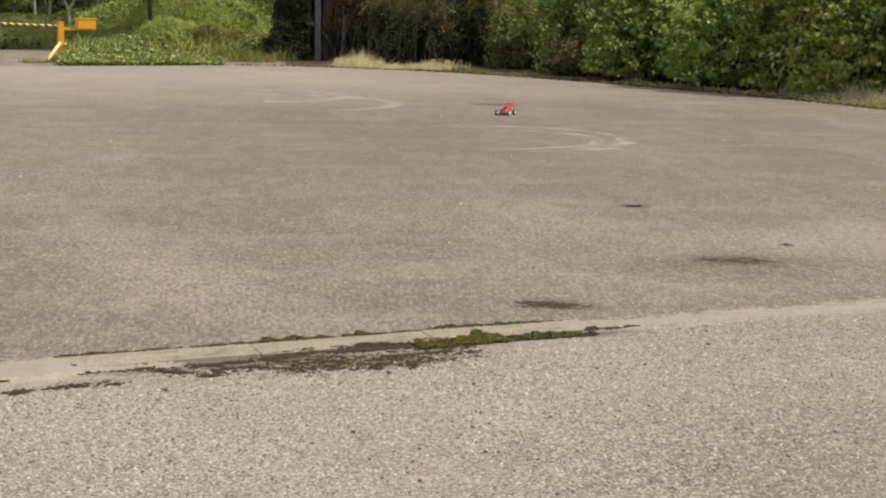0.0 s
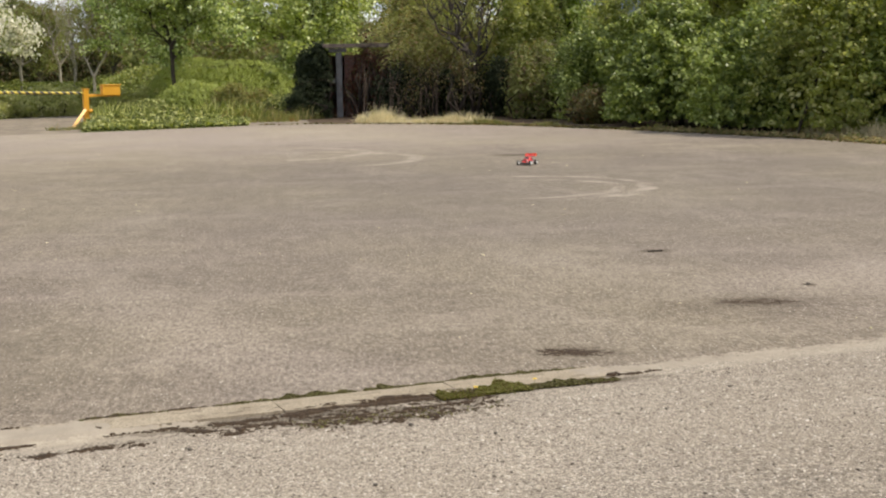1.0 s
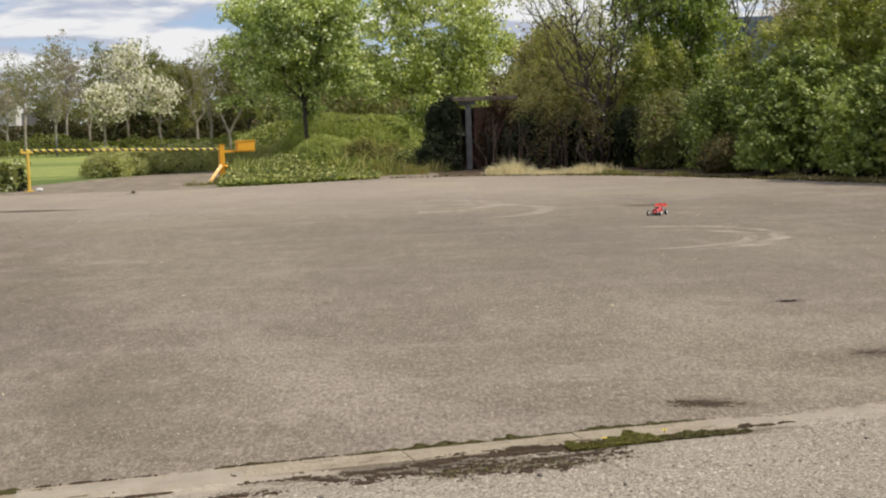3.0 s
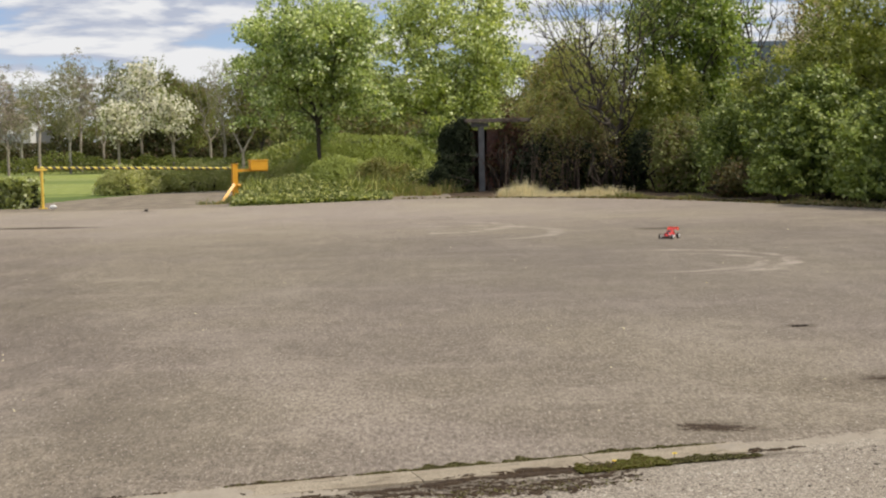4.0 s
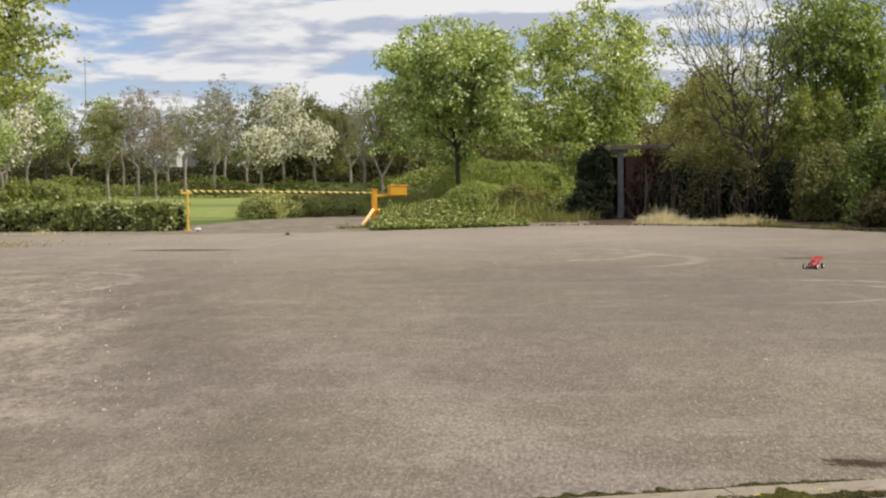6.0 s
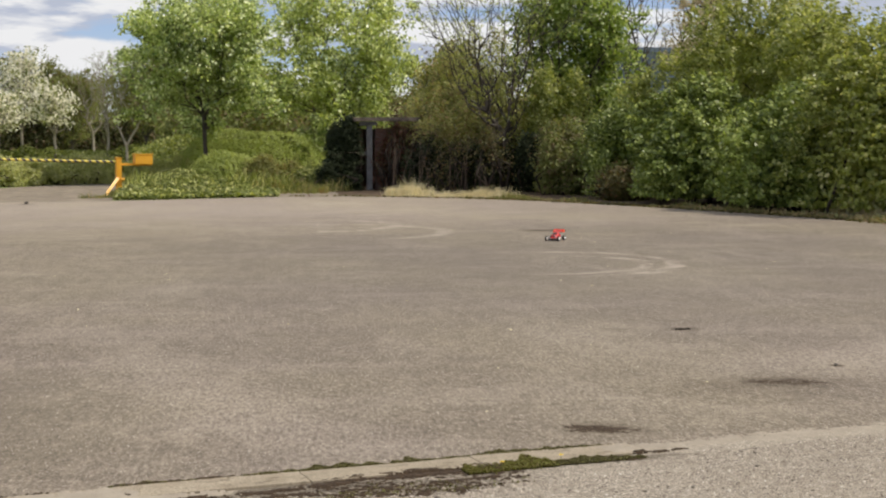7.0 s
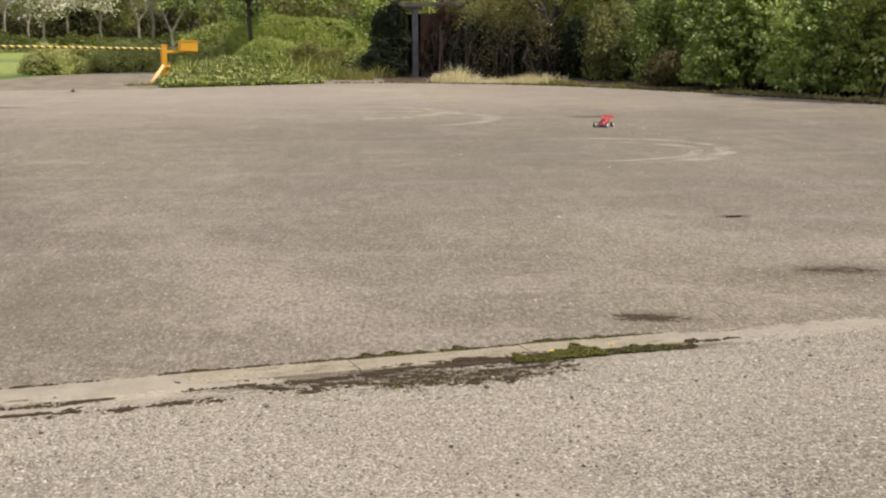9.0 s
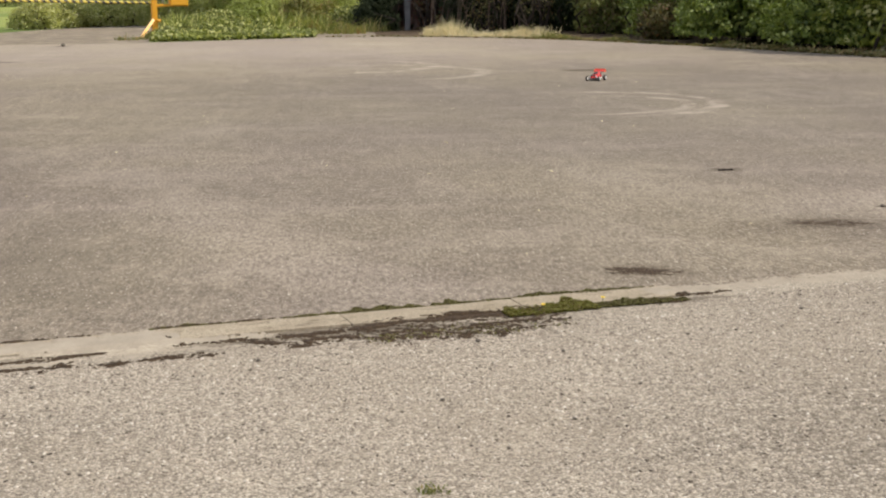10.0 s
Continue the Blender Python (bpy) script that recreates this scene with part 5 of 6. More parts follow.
def building(name, label, at, size, roof_h, wall, roof, windows, hip=True):
    w, d, h = size
    ob = thing(name, label, "building", pose(*at))
    part("wall", box_bm((w, d, h), (0, 0, h / 2)), wall, ob)
    bm = bmesh.new()
    if hip:
        e = 0.4
        low = [bm.verts.new(p) for p in ((-w / 2 - e, -d / 2 - e, h), (w / 2 + e, -d / 2 - e, h), (w / 2 + e, d / 2 + e, h), (-w / 2 - e, d / 2 + e, h))]
        a, b = bm.verts.new((-w / 2 + d / 3, 0, h + roof_h)), bm.verts.new((w / 2 - d / 3, 0, h + roof_h))
        for f in ((low[0], low[1], b, a), (low[1], low[2], b), (low[2], low[3], a, b), (low[3], low[0], a), (low[3], low[2], low[1], low[0])):
            bm.faces.new(f)
    else:
        box_bm((w + 0.6, d + 0.6, roof_h), (0, 0, h + roof_h / 2), bm=bm)
    part("roof", bm, roof, ob)
    for i in range(windows):
        x = -w / 2 + (i + 0.5) * w / windows
        fr = part("window", box_bm((1.3, 0.12, 1.2), (x, -d / 2 - 0.03, h * 0.55)), WHITE_CLAD, ob)
        part("pane", box_bm((1.1, 0.06, 1.0), (x, -d / 2 - 0.08, h * 0.55)), WINDOW_DARK, fr)


building("bungalow", "cream brick building with brown flat roof behind trees", (far_x(502, 142), 142, -0.05), (4.4, 4.0, 2.75), 0.8, CREAM_WALL, BROWN_TILE, 0, False)
shrub("dark_bush", "dark tall bush before the cream building", (far_x(524, 132), 132, -0.05), 1.6, 1.6, 4.6, LEAF_UNDER, 881, 5000, 0.22, 12, 0.25)
def white_works():
    """A low white works: gabled hall, taller block and grey lean-to."""
    ob = thing("warehouse", "white clad industrial building behind bare trees", "building", pose(far_x(122, 142), 142, -0.05))
    bm = bmesh.new()
    for y in (-3.0, 3.0):
        ring = [bm.verts.new((x, y, z)) for x, z in ((-2.9, 0), (0.8, 0), (0.8, 3.0), (-1.0, 3.9), (-2.9, 3.0))]
        bm.faces.new(ring if y < 0 else ring[::-1])
    bm.verts.ensure_lookup_table()
    for k in range(5):
        bm.faces.new([bm.verts[q] for q in (k, (k + 1) % 5, 5 + (k + 1) % 5, 5 + k)])
    part("hall", bm, WHITE_CLAD, ob)
    part("tall_block", box_bm((1.5, 4.0, 4.9), (0.9, -1.4, 2.45), bevel=0.05), WHITE_CLAD, ob)
    part("lean_to", box_bm((1.6, 4.0, 4.0), (2.46, 0.6, 2.0), bevel=0.05), GREY_CLAD, ob, "grey clad lean-to")
    for x in (-1.9, -0.9, 0.1):
        part("window", box_bm((0.5, 0.08, 0.5), (x, -3.02, 1.9)), WINDOW_DARK, ob)


white_works()
building("store_building", "white flat-roofed building far beyond the trees", (far_x(456, 168), 168, -0.05), (4.8, 4.0, 4.0), 0.25, WHITE_CLAD, WHITE_CLAD, 3, False)
building("warehouse", "blue-grey clad building far above the shrubs", (45.5, 160, -0.05), (20, 12, 11.6), 0.5, BLUE_CLAD, BLUE_CLAD, 4, False)


def floodlight():
    ob = thing("floodlight_mast", "tall slim mast with white floodlights", "street lamp", pose(-51.6, 160, -0.05))
    part("mast", rod_bm((0, 0, 0), (0, 0, 15.6), 0.075, 10, 0.045), GALVANISED, ob)
    part("crossbar", box_bm((1.5, 0.08, 0.08), (0, 0, 15.2)), GALVANISED, ob)
    for x in (-0.6, 0.6):
        part("lamp_head", box_bm((0.5, 0.4, 0.5), (x, -0.1, 15.25), pose(0, 0, 0, -20, 0, 0), 0.05), WHITE_PLASTIC, ob)


floodlight()


# ---- the radio-controlled buggy ----
def loft(sections):
    """A shell through cross-sections (y, half width, low, high, rounding)."""
    bm = bmesh.new()
    rings = []
    for y, w, lo, hi, r in sections:
        pts = [(-w, lo), (w, lo), (w, lo + (hi - lo) * 0.55), (w * (1 - r), hi), (-w * (1 - r), hi), (-w, lo + (hi - lo) * 0.55)]
        rings.append([bm.verts.new((x, y, z)) for x, z in pts])
    for a, b in zip(rings, rings[1:]):
        for i in range(6):
            j = (i + 1) % 6
            bm.faces.new((a[i], a[j], b[j], b[i]))
    bm.faces.new(rings[0][::-1])
    bm.faces.new(rings[-1])
    bmesh.ops.bevel(bm, geom=[e for e in bm.edges], offset=0.0025, segments=1, affect="EDGES")
    return bm


def wheel(parent, x, y, r, w, side):
    hub = part("tyre", tyre_bm(x, y, r, w), TYRE_RUBBER, parent, smooth=True)
    bm = bmesh.new()
    out = x + side * w * 0.46
    rod_bm((x - side * w * 0.46, y, r), (out, y, r), r * 0.72, 20, r * 0.72, bm)
    rod_bm((out, y, r), (out + side * w * 0.16, y, r), r * 0.72, 20, r * 0.40, bm)
    rim = part("rim", bm, WHITE_PLASTIC, hub, "white dish wheel")
    rod_bm_n = rod_bm((out, y, r), (out + side * w * 0.30, y, r), 0.006, 6)
    part("wheel_nut", rod_bm_n, STEEL, hub)
    return rim


def tyre_bm(x, y, r, w):
    bm = bmesh.new()
    prof = [(-0.5, 0.72), (-0.5, 0.90), (-0.40, 0.985), (-0.15, 1.0), (0.15, 1.0), (0.40, 0.985), (0.5, 0.90), (0.5, 0.72)]
    seg = 28
    rings = []
    for k in range(seg):
        a = 2 * math.pi * k / seg
        knob = 1.0 if k % 2 else 0.965
        rings.append([bm.verts.new((x + u * w, y + math.cos(a) * r * q * (knob if q > 0.95 else 1), r + math.sin(a) * r * q * (knob if q > 0.95 else 1))) for u, q in prof])
    for k in range(seg):
        a, b = rings[k], rings[(k + 1) % seg]
        for i in range(len(prof)):
            j = (i + 1) % len(prof)
            bm.faces.new((a[i], a[j], b[j], b[i]))
    return bm


def buggy(m):
    """Nose toward -y, about 0.4 m long."""
    ob = thing("toy_buggy", "red and white radio-controlled buggy with rear wing", "toy car", m)
    part("chassis", loft([(-0.185, 0.030, 0.026, 0.036, 0.1), (-0.09, 0.048, 0.022, 0.036, 0.1), (0.08, 0.055, 0.022, 0.038, 0.1), (0.15, 0.040, 0.024, 0.05, 0.1)]), BLACK_PLASTIC, ob)
    part("side_pod", loft([(-0.05, 0.078, 0.030, 0.052, 0.15), (0.03, 0.084, 0.030, 0.058, 0.2), (0.09, 0.072, 0.032, 0.056, 0.2)]), WHITE_PLASTIC, ob, "white lower body band")
    shell = part("body_shell", loft([(-0.185, 0.022, 0.050, 0.064, 0.3), (-0.12, 0.042, 0.046, 0.082, 0.32), (-0.04, 0.062, 0.046, 0.104, 0.35), (0.015, 0.068, 0.046, 0.136, 0.40),
                                     (0.075, 0.064, 0.048, 0.136, 0.35), (0.135, 0.050, 0.052, 0.112, 0.3)]), RED_SHELL, ob, "glossy red body shell")
    part("windscreen", loft([(-0.042, 0.040, 0.1035, 0.1065, 0.2), (0.006, 0.038, 0.130, 0.134, 0.2)]), BLACK_PLASTIC, shell, "black windscreen")
    for s in (-1, 1):
        part("side_window", box_bm((0.003, 0.05, 0.020), (s * 0.0600, 0.040, 0.106), pose(0, 0, 0, 0, -s * 28, 0), 0.001), BLACK_PLASTIC, shell)
        part("white_flash", box_bm((0.003, 0.15, 0.012), (s * 0.0635, -0.005, 0.062), pose(0, 0, 0, 8, 0, s * 11), 0.001), WHITE_PLASTIC, shell)
    wing = part("rear_wing", box_bm((0.17, 0.075, 0.006), (0, 0.175, 0.152), pose(0, 0, 0, 16, 0, 0), 0.002), RED_SHELL, ob, "wide red rear wing")
    part("wing_flap", box_bm((0.168, 0.006, 0.026), (0, 0.208, 0.170), pose(0, 0, 0, -14, 0, 0), 0.002), ORANGE_SHELL, wing)
    for s in (-1, 1):
        part("end_plate", box_bm((0.004, 0.085, 0.042), (s * 0.087, 0.175, 0.152), pose(0, 0, 0, 10, 0, 0), 0.0015), ORANGE_SHELL, wing, "orange-red wing end plate")
        part("wing_mount", rod_bm((s * 0.022, 0.125, 0.06), (s * 0.030, 0.172, 0.149), 0.004, 8), BLACK_PLASTIC, ob)
    part("front_bumper", box_bm((0.075, 0.028, 0.010), (0, -0.212, 0.034), pose(0, 0, 0, 14, 0, 0), 0.004), BLACK_PLASTIC, ob)
    part("front_shock_tower", box_bm((0.085, 0.006, 0.040), (0, -0.135, 0.078), pose(0, 0, 0, -10, 0, 0), 0.002), BLACK_PLASTIC, ob)
    part("rear_shock_tower", box_bm((0.090, 0.006, 0.055), (0, 0.125, 0.085), pose(0, 0, 0, 10, 0, 0), 0.002), BLACK_PLASTIC, ob)
    part("motor", rod_bm((-0.035, 0.155, 0.048), (0.035, 0.155, 0.048), 0.018, 16), STEEL, ob)
    part("aerial", rod_bm((0.03, 0.06, 0.10), (0.032, 0.075, 0.20), 0.0012, 6), BLACK_PLASTIC, ob)
    for y, r, w, half, shock_top in ((-0.135, 0.041, 0.030, 0.108, 0.096), (0.135, 0.043, 0.040, 0.105, 0.108)):
        for s in (-1, 1):
            arm = rod_bm((s * 0.02, y - 0.018, 0.032), (s * (half - 0.018), y, 0.036), 0.005, 8)
            rod_bm((s * 0.02, y + 0.018, 0.032), (s * (half - 0.018), y, 0.036), 0.005, 8, bm=arm)
            part("suspension_arm", arm, BLACK_PLASTIC, ob)
            sh = rod_bm((s * 0.072, y, 0.040), (s * 0.040, y, shock_top), 0.007, 10)
            part("shock_absorber", sh, GALVANISED, ob, "silver shock absorber")
            wheel(ob, s * half, y, r, w, s)
    return ob


buggy(pose(4.45, 23.55, 0.0, 0, 0, -32))

# ---- small litter and stones ----
rng = np.random.default_rng(901)


def stone(name, label, x, y, r, material, seed, group="", category="stone"):
    bm = bmesh.new()
    bmesh.ops.create_icosphere(bm, subdivisions=2, radius=r)
    for v in bm.verts:
        v.co *= 1 + 0.35 * noise.noise(v.co * (1.3 / r) + Vector((seed, 0, 0)))
        v.co.z *= 0.62
    low = min(v.co.z for v in bm.verts)
    ob = part(name, bm, material, None, smooth=False)
    ob.location = (x, y, -low - r * 0.08)
    return tagged(ob, label, category, group)


for i, (x, y, r) in enumerate([(0.66, 6.42, 0.017), (1.02, 6.2, 0.012), (0.42, 5.5, 0.013), (-0.34, 6.18, 0.014), (1.9, 6.5, 0.010), (-1.25, 5.85, 0.013), (0.9, 5.2, 0.012), (2.35, 6.9, 0.012)]):
    stone("pebble", "small dark pebble lying on the chipped asphalt", x, y, r * 0.75, PEBBLE, i, "pebbles")
stone("paper_scrap", "crumpled white paper scrap near the barrier post", -10.25, 42.0, 0.11, LITTER_WHITE, 20, category="litter")
stone("clod", "dark clod of earth on the asphalt", -7.05, 39.3, 0.06, PEBBLE, 22, category="clod")
stone("clod", "small dark clod of earth on pale asphalt", 4.01, 10.03, 0.016, PEBBLE, 23, category="clod")


def fallen_twig(x, y, length, turn):
    """A crooked dead twig with a side shoot, lying flat."""
    ob = thing("fallen_twig", "crooked dark dead twig lying on the asphalt", "twig", pose(x, y, 0.0, 0, 0, turn))
    bends = [(-0.5, 0.0), (-0.22, 0.10), (0.02, -0.06), (0.28, 0.09), (0.5, 0.02)]
    bm = bmesh.new()
    for (a, b), (c, d) in zip(bends, bends[1:]):
        rod_bm((a * length, b * length, 0.007), (c * length, d * length, 0.007), 0.007, 6, 0.006, bm)
    part("stem", bm, DARK_BARK, ob)
    part("side_shoot", rod_bm((0.02 * length, -0.06 * length, 0.007), (0.18 * length, -0.32 * length, 0.012), 0.004, 6, 0.002), DARK_BARK, ob)


fallen_twig(3.44, 12.14, 0.14, 10)

# moss in the seams of the edging, mud crumbs and a weed
def seam(name, label, n, s0, s1, d0, d1, height, material, seed, wave=0.02):
    rng = np.random.default_rng(seed)
    s = rng.uniform(s0, s1, n)
    thick = np.array([max(0.05, 0.5 + 0.9 * noise.noise(Vector((a * 3.1, seed, 0))) + 0.7 * noise.noise(Vector((a * 14.0, seed, 4)))) for a in s])
    d = d0 + (d1 - d0) * rng.random(n) * thick + wave * np.sin(s * 7)
    p = np.array([on_edge(a, b) for a, b in zip(s, d)])
    p[:, 2] = 0.004 + rng.random(n) * height * thick
    keep = rng.random(n) < np.clip(thick * 1.1, 0.05, 1)
    v, f = leaf_quads(rng, p[keep], np.array([[0, 0, 1.0]]), 0.016, 0.010, 0.7)
    return tagged(quads(name, v, f, material), label, "moss", kind="stuff")


seam("moss_line", "brown-green moss along the edging seam", 9000, -0.02, 2.75, 0.105, 0.160, 0.006, MOSS_BROWN, 911, 0.004)
seam("moss_line", "wider olive moss by the edging seam", 9000, 0.95, 2.35, 0.10, 0.225, 0.007, MOSS_BROWN, 912, 0.006)
seam("moss_clump", "thick green moss along the near seam", 8000, 1.70, 2.20, -0.25, -0.03, 0.014, MOSS, 913, 0.010)
seam("moss_clump", "olive-brown moss at the end of the near seam", 6000, 2.12, 2.72, -0.23, -0.06, 0.010, MOSS_BROWN, 920, 0.010)
seam("moss_clump", "olive moss over the buried edging end", 7000, -1.7, -0.78, 0.03, 0.20, 0.010, MOSS_BROWN, 918, 0.008)
seam("moss_clump", "green moss in the lower edging seam", 6000, -1.8, -0.86, -0.36, -0.12, 0.012, MOSS, 919, 0.010)
seam("moss_clump", "small green moss on the muddy seam", 650, 0.9, 1.95, -0.52, -0.22, 0.008, MOSS_BROWN, 914, 0.03)
tuft_s = 1.74 + 0.50 * np.concatenate([rng.beta(2, 3, 260) * 0.5, 0.5 + rng.beta(2, 3, 260) * 0.5])
tuft_d = -0.16 + rng.normal(size=520) * 0.04
blades("seam_grass", "short green grass blades in the mossy seam", np.array([on_edge(a, b, 0.004) for a, b in zip(tuft_s, tuft_d)]), 0.018, 0.005, MOSS, 917, "grass", 0.8)


def film(name, label, category, material, runs, seed=0, cell=0.009, thick=0.006):
    """A thin crust with torn rims laid along the edging: (s, d) ends, half width, how broken."""
    verts, faces = [], []
    for k, (s0, d0, s1, d1, w, torn) in enumerate(runs):
        ns, nd = int((s1 - s0 + 0.16) / cell), int((abs(d1 - d0) + 4 * w + 0.04) / cell)
        dl = min(d0, d1) - 2 * w - 0.02
        ss, dd = s0 - 0.08 + np.arange(ns + 1) * cell, dl + np.arange(nd + 1) * cell
        field = np.empty((ns + 1, nd + 1))
        for i, a in enumerate(ss):
            f = min(1.0, max(0.0, (a - s0) / (s1 - s0)))
            ends = max(0.0, s0 - a, a - s1) / (w + 0.02)
            for j, b in enumerate(dd):
                rough = noise.noise(Vector((a * 10, b * 20, k + seed))) + 0.8 * noise.noise(Vector((a * 30, b * 48, k + 9 + seed))) + 0.9 * noise.noise(Vector((a * 75, b * 95, k + 5)))
                field[i, j] = 0.75 - abs(b - d0 - (d1 - d0) * f) / w - ends + torn * rough - 0.25 * torn
        first = len(verts)
        for i, a in enumerate(ss):
            for j, b in enumerate(dd):
                low = 0.0095 if -0.125 < b < 0.13 and -0.95 < a < 2.78 else 0.0005
                verts.append(on_edge(a, b, low + min(thick, 2 * thick * field[i, j]) if field[i, j] > 0 else low - 0.003))
        for i in range(ns):
            for j in range(nd):
                if field[i:i + 2, j:j + 2].max() > 0:
                    q = first + i * (nd + 1) + j
                    faces.append((q, q + nd + 1, q + nd + 2, q + 1))
    tagged(quads(name, verts, faces, material, smooth=True), label, category, kind="stuff")


film("sand_band", "pale sandy silt along the asphalt joint", "sand", SAND,
     [(2.62, 0.02, 3.9, 0.02, 0.13, 0.7), (3.8, 0.02, 5.2, 0.04, 0.12, 1.2), (5.0, 0.05, 7.4, 0.06, 0.10, 1.6), (-0.42, -0.06, 0.02, -0.05, 0.20, 0.35),
      (-1.15, -0.02, -0.40, -0.03, 0.12, 0.5), (-2.6, -0.06, -1.1, -0.04, 0.15, 1.0), (-4.6, -0.05, -2.5, -0.05, 0.15, 1.3), (0.0, -0.14, 0.42, -0.16, 0.06, 0.8), (-0.8, -0.33, 0.35, -0.31, 0.05, 1.0)], 31, 0.012, 0.003)
film("mud_patch", "dark brown mud dried in a hollow of the asphalt", "mud", MUD,
     [(2.68, 0.66, 2.86, 0.60, 0.07, 1.2), (2.74, 0.52, 2.98, 0.46, 0.07, 1.3), (2.80, 0.62, 2.92, 0.40, 0.06, 1.4), (2.70, 0.56, 2.90, 0.54, 0.07, 1.0), (4.60, 1.60, 4.92, 1.50, 0.06, 1.9), (4.75, 1.48, 5.0, 1.42, 0.05, 2.2)], 51, 0.009, 0.002)
film("mud_smear", "dark brown dried mud smeared along the edging", "mud", MUD,
     [(0.56, -0.235, 1.06, -0.18, 0.07, 0.9), (0.98, -0.18, 1.56, -0.12, 0.075, 0.9), (1.45, -0.14, 1.97, -0.17, 0.12, 0.7), (0.42, -0.27, 0.60, -0.42, 0.085, 1.2),
      (0.10, -0.195, 0.40, -0.225, 0.040, 1.3), (0.0, -0.41, 0.18, -0.43, 0.045, 1.5), (-0.36, -0.45, 0.05, -0.40, 0.030, 1.5), (-1.0, -0.26, -0.30, -0.235, 0.040, 1.3),
      (-1.0, -0.41, -0.45, -0.38, 0.050, 1.6), (0.70, -0.33, 1.90, -0.36, 0.075, 2.7), (0.95, -0.45, 1.60, -0.50, 0.05, 3.2), (2.40, -0.19, 2.69, -0.20, 0.05, 0.9), (2.72, -0.10, 3.05, -0.10, 0.028, 1.0),
      (0.03, 0.125, 0.70, 0.128, 0.012, 0.8), (-0.86, 0.105, -0.30, 0.11, 0.008, 1.2), (0.02, -0.02, 0.06, -0.10, 0.02, 0.9)])


def dandelion(s, d, seed):
    rng = random.Random(seed)
    ob = thing("dandelion", "tiny yellow dandelion flower in the mossy seam", "flower", pose(*on_edge(s, d, 0.0)), "dandelions")
    part("stalk", rod_bm((0, 0, 0), (0.004, -0.004, 0.045), 0.0018, 6, 0.0014), MOSS, ob)
    bm = bmesh.new()
    for ring, (count, r, up) in enumerate(((16, 0.015, 0.002), (11, 0.010, 0.006))):
        for i in range(count):
            a = 2 * math.pi * (i + 0.5 * ring) / count + rng.uniform(-0.1, 0.1)
            c = Vector((0.004, -0.004, 0.045))
            out, side = Vector((math.cos(a), math.sin(a), 0)), Vector((-math.sin(a), math.cos(a), 0))
            bm.faces.new([bm.verts.new(p) for p in (c, c + out * r * 0.7 + side * 0.0022, c + out * r + Vector((0, 0, up)), c + out * r * 0.7 - side * 0.0022)])
    part("flower_head", bm, DANDELION, ob, "bright yellow petals")


dandelion(2.24, -0.17, 1)
dandelion(1.89, -0.21, 2)
n = 90
blades("weed_tuft", "small yellow-green weed growing from the asphalt", np.c_[0.31 + rng.normal(size=n) * 0.022, 4.48 + rng.normal(size=n) * 0.022, np.zeros(n)], 0.034, 0.006, GREEN_BLADE, 916, "weed", 0.8)

n = 260
blades("weed_tuft", "low dark green weed in the asphalt joint", np.c_[4.93 + rng.normal(size=n) * 0.10, 8.33 + rng.normal(size=n) * 0.045, np.zeros(n)], 0.045, 0.008, MOSS, 921, "weed", 0.9)


# ---- loose chippings ----
def chippings_on(name, label, spots, size, seed):
    """Low angular stones pressed into the surface at the spots (x, y)."""
    rng = np.random.default_rng(seed)
    n = len(spots)
    turn = rng.uniform(0, 2 * np.pi, n)
    a = size * np.minimum(rng.lognormal(0.0, 0.28, n), 1.8)
    b, h = a * rng.uniform(0.55, 0.95, n), a * rng.uniform(0.22, 0.60, n)
    ang = np.arange(4) * np.pi / 2 + rng.uniform(-0.35, 0.35, (n, 4))
    ring = np.stack([np.cos(ang) * a[:, None], np.sin(ang) * b[:, None]], -1)
    c, s = np.cos(turn)[:, None], np.sin(turn)[:, None]
    ring = np.stack([ring[..., 0] * c - ring[..., 1] * s, ring[..., 0] * s + ring[..., 1] * c], -1)
    low = np.concatenate([ring + spots[:, None], np.full((n, 4, 1), -0.002)], -1)
    high = np.concatenate([ring * rng.uniform(0.45, 0.8, (n, 1, 1)) + spots[:, None], h[:, None, None] * rng.uniform(0.6, 1.0, (n, 4, 1))], -1)
    v = np.concatenate([low, high], 1).reshape(-1, 3)
    f = np.array([[0, 1, 5, 4], [1, 2, 6, 5], [2, 3, 7, 6], [3, 0, 4, 7], [4, 5, 6, 7]])[None] + (np.arange(n) * 8)[:, None, None]
    tagged(quads(name, v, f.reshape(-1, 4), CHIPS), label, "gravel", kind="stuff")


def fan(n, near, far, left, right, power=1.0, seed=0):
    """Spots spread over the ground ahead, between two slopes x / y."""
    rng = np.random.default_rng(seed)
    y = np.sqrt(near ** 2 + (far ** 2 - near ** 2) * rng.random(n) ** power)
    return np.c_[y * rng.uniform(left, right, n), y]


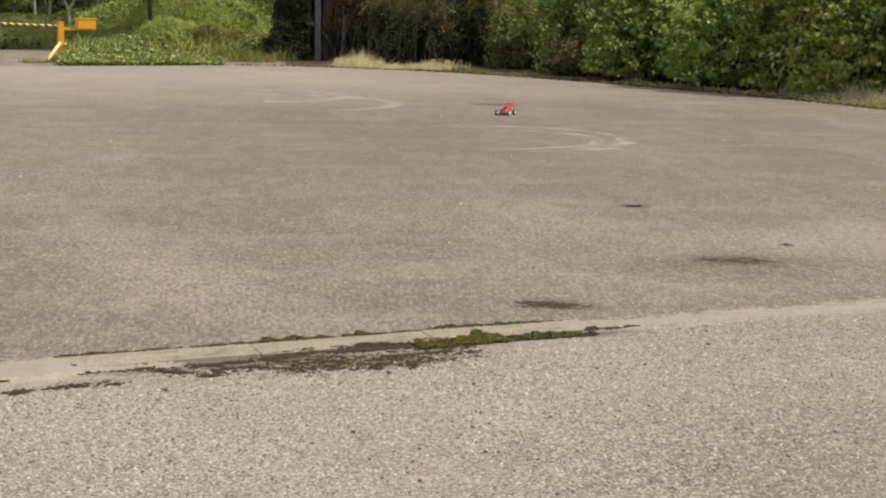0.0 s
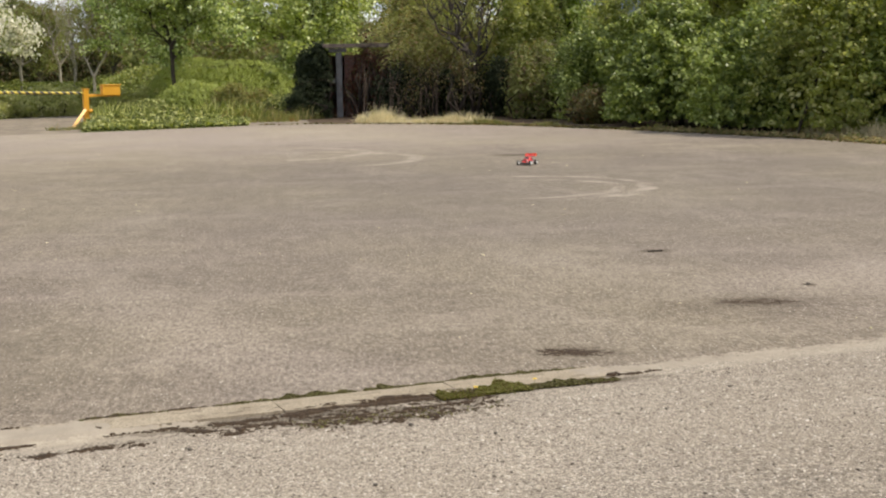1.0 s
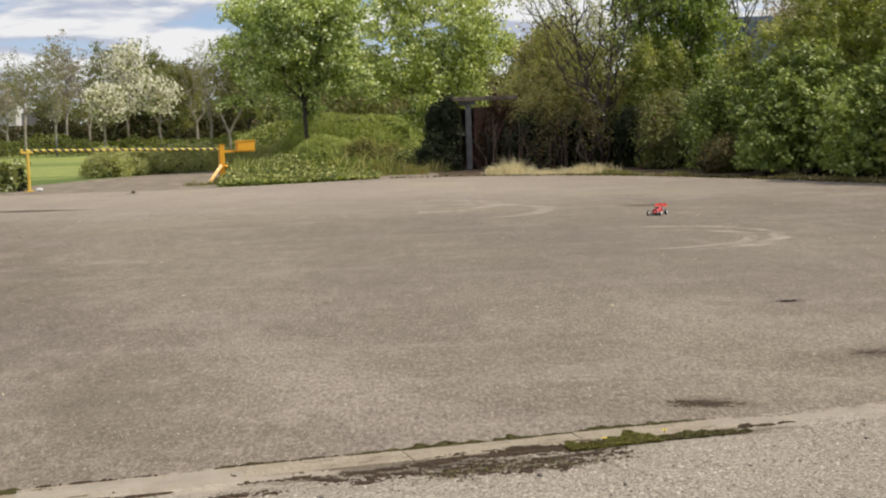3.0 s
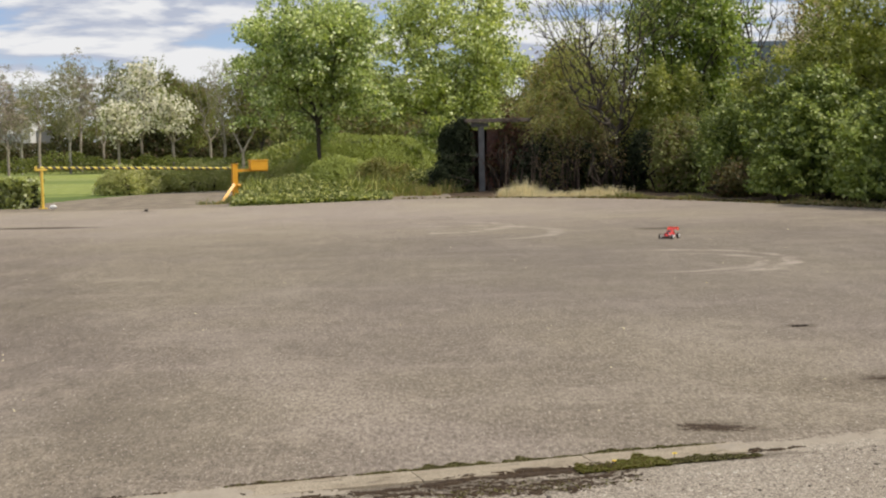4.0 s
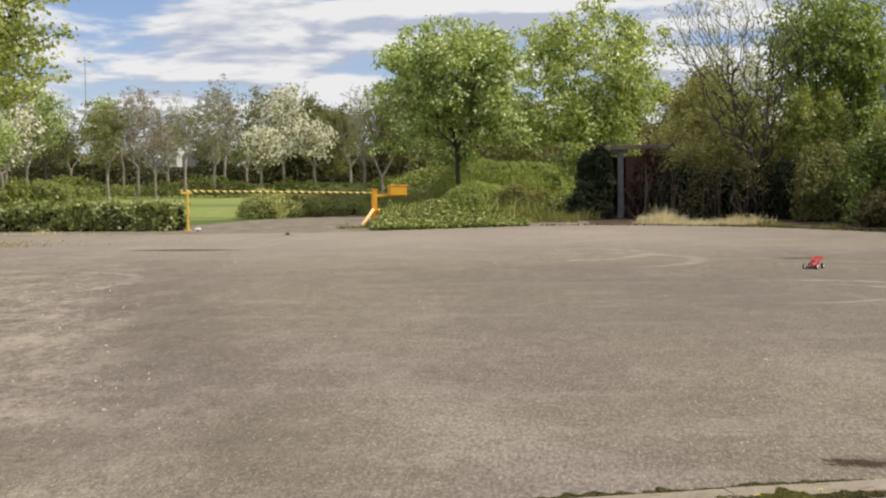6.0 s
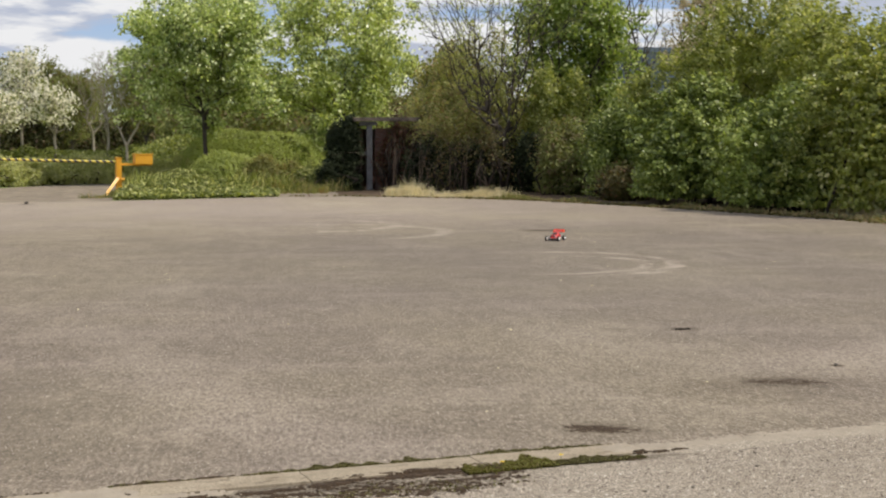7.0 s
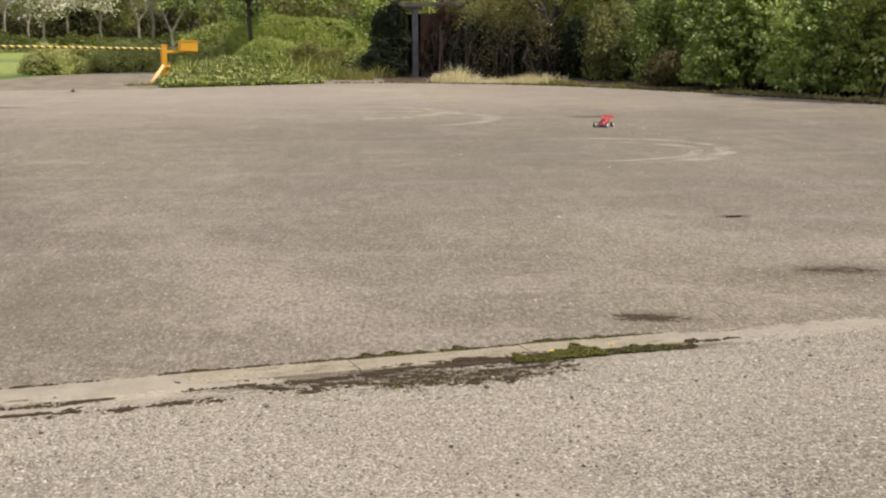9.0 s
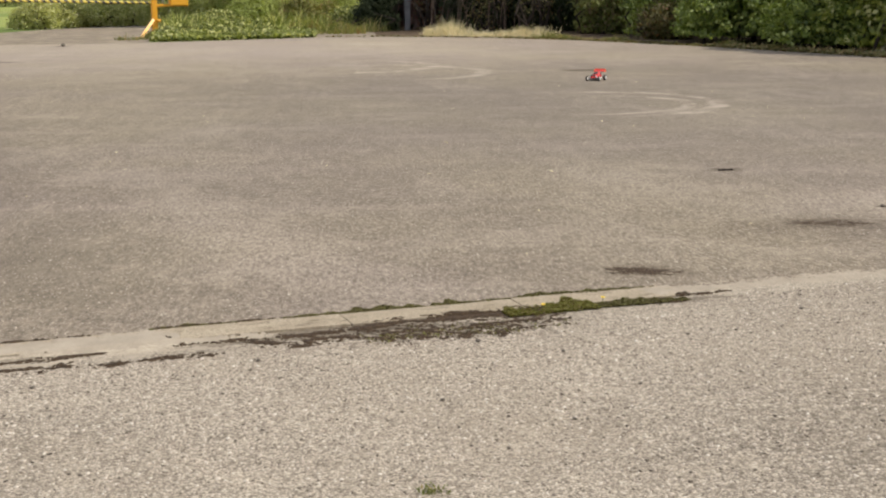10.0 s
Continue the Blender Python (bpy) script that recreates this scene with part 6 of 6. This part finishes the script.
p = fan(60000, 3.7, 9.6, -0.30, 0.72, seed=71)
rel = p - np.array(EDGE_FROM[:2])
ps, pd = rel @ np.array(ALONG[:2]), rel @ np.array(ACROSS[:2])
chippings_on("chippings", "mixed pale and dark stone chippings in the asphalt", p[(pd < -0.16) & ((pd < -0.45) | (ps < -1.2) | (ps > 2.9))], 0.0070, 72)
p = fan(42000, 6.3, 15.0, -0.42, 0.60, 1.5, seed=73)
rel = p - np.array(EDGE_FROM[:2])
stained = (np.hypot((p[:, 0] - 1.78) / 0.36, (p[:, 1] - 7.95) / 0.24) < 1) | (np.hypot((p[:, 0] - 3.40) / 0.55, (p[:, 1] - 9.43) / 0.22) < 1)
chippings_on("chippings", "sparse stone chippings worn into the far asphalt", p[((rel @ np.array(ACROSS[:2])) > 0.16) & ~stained], 0.0046, 74)


# ---- the concrete edging, slab by slab ----
def edging():
    ob = tagged(new("concrete_edging"), "worn concrete edging slabs set flush in asphalt", "edging", kind="structure")
    base = box_bm((30, 0.26, 0.15), (-12.2, 0, -0.079))
    bed = part("bed", base, CONCRETE, ob)
    length = 0.923
    bm = box_bm((length - 0.004, 0.235, 0.08), (0, 0, 0), bevel=0.003)
    bmesh.ops.subdivide_edges(bm, edges=[e for e in bm.edges if e.calc_length() > 0.5], cuts=4)
    for v in bm.verts:
        v.co.y += 0.004 * noise.noise(v.co * 9)
    bmesh.ops.recalc_face_normals(bm, faces=bm.faces)
    me = bpy.data.meshes.new("edging_slab")
    bm.to_mesh(me)
    bm.free()
    me.materials.append(CONCRETE)
    rng = random.Random(4)
    for k in range(-2, 3):
        open_slab = 0 <= k <= 2
        s = new("edging_slab", me)
        s.parent = ob
        s.matrix_basis = pose((k + 0.5) * length, rng.uniform(-0.006, 0.006), -0.034 + (0.003 if open_slab else 0.0), rng.uniform(-0.6, 0.6), rng.uniform(-0.2, 0.2), rng.uniform(-0.5, 0.5))
    ob.matrix_basis = pose(EDGE_FROM.x, EDGE_FROM.y, 0, 0, 0, math.degrees(EDGE_TURN))


edging()
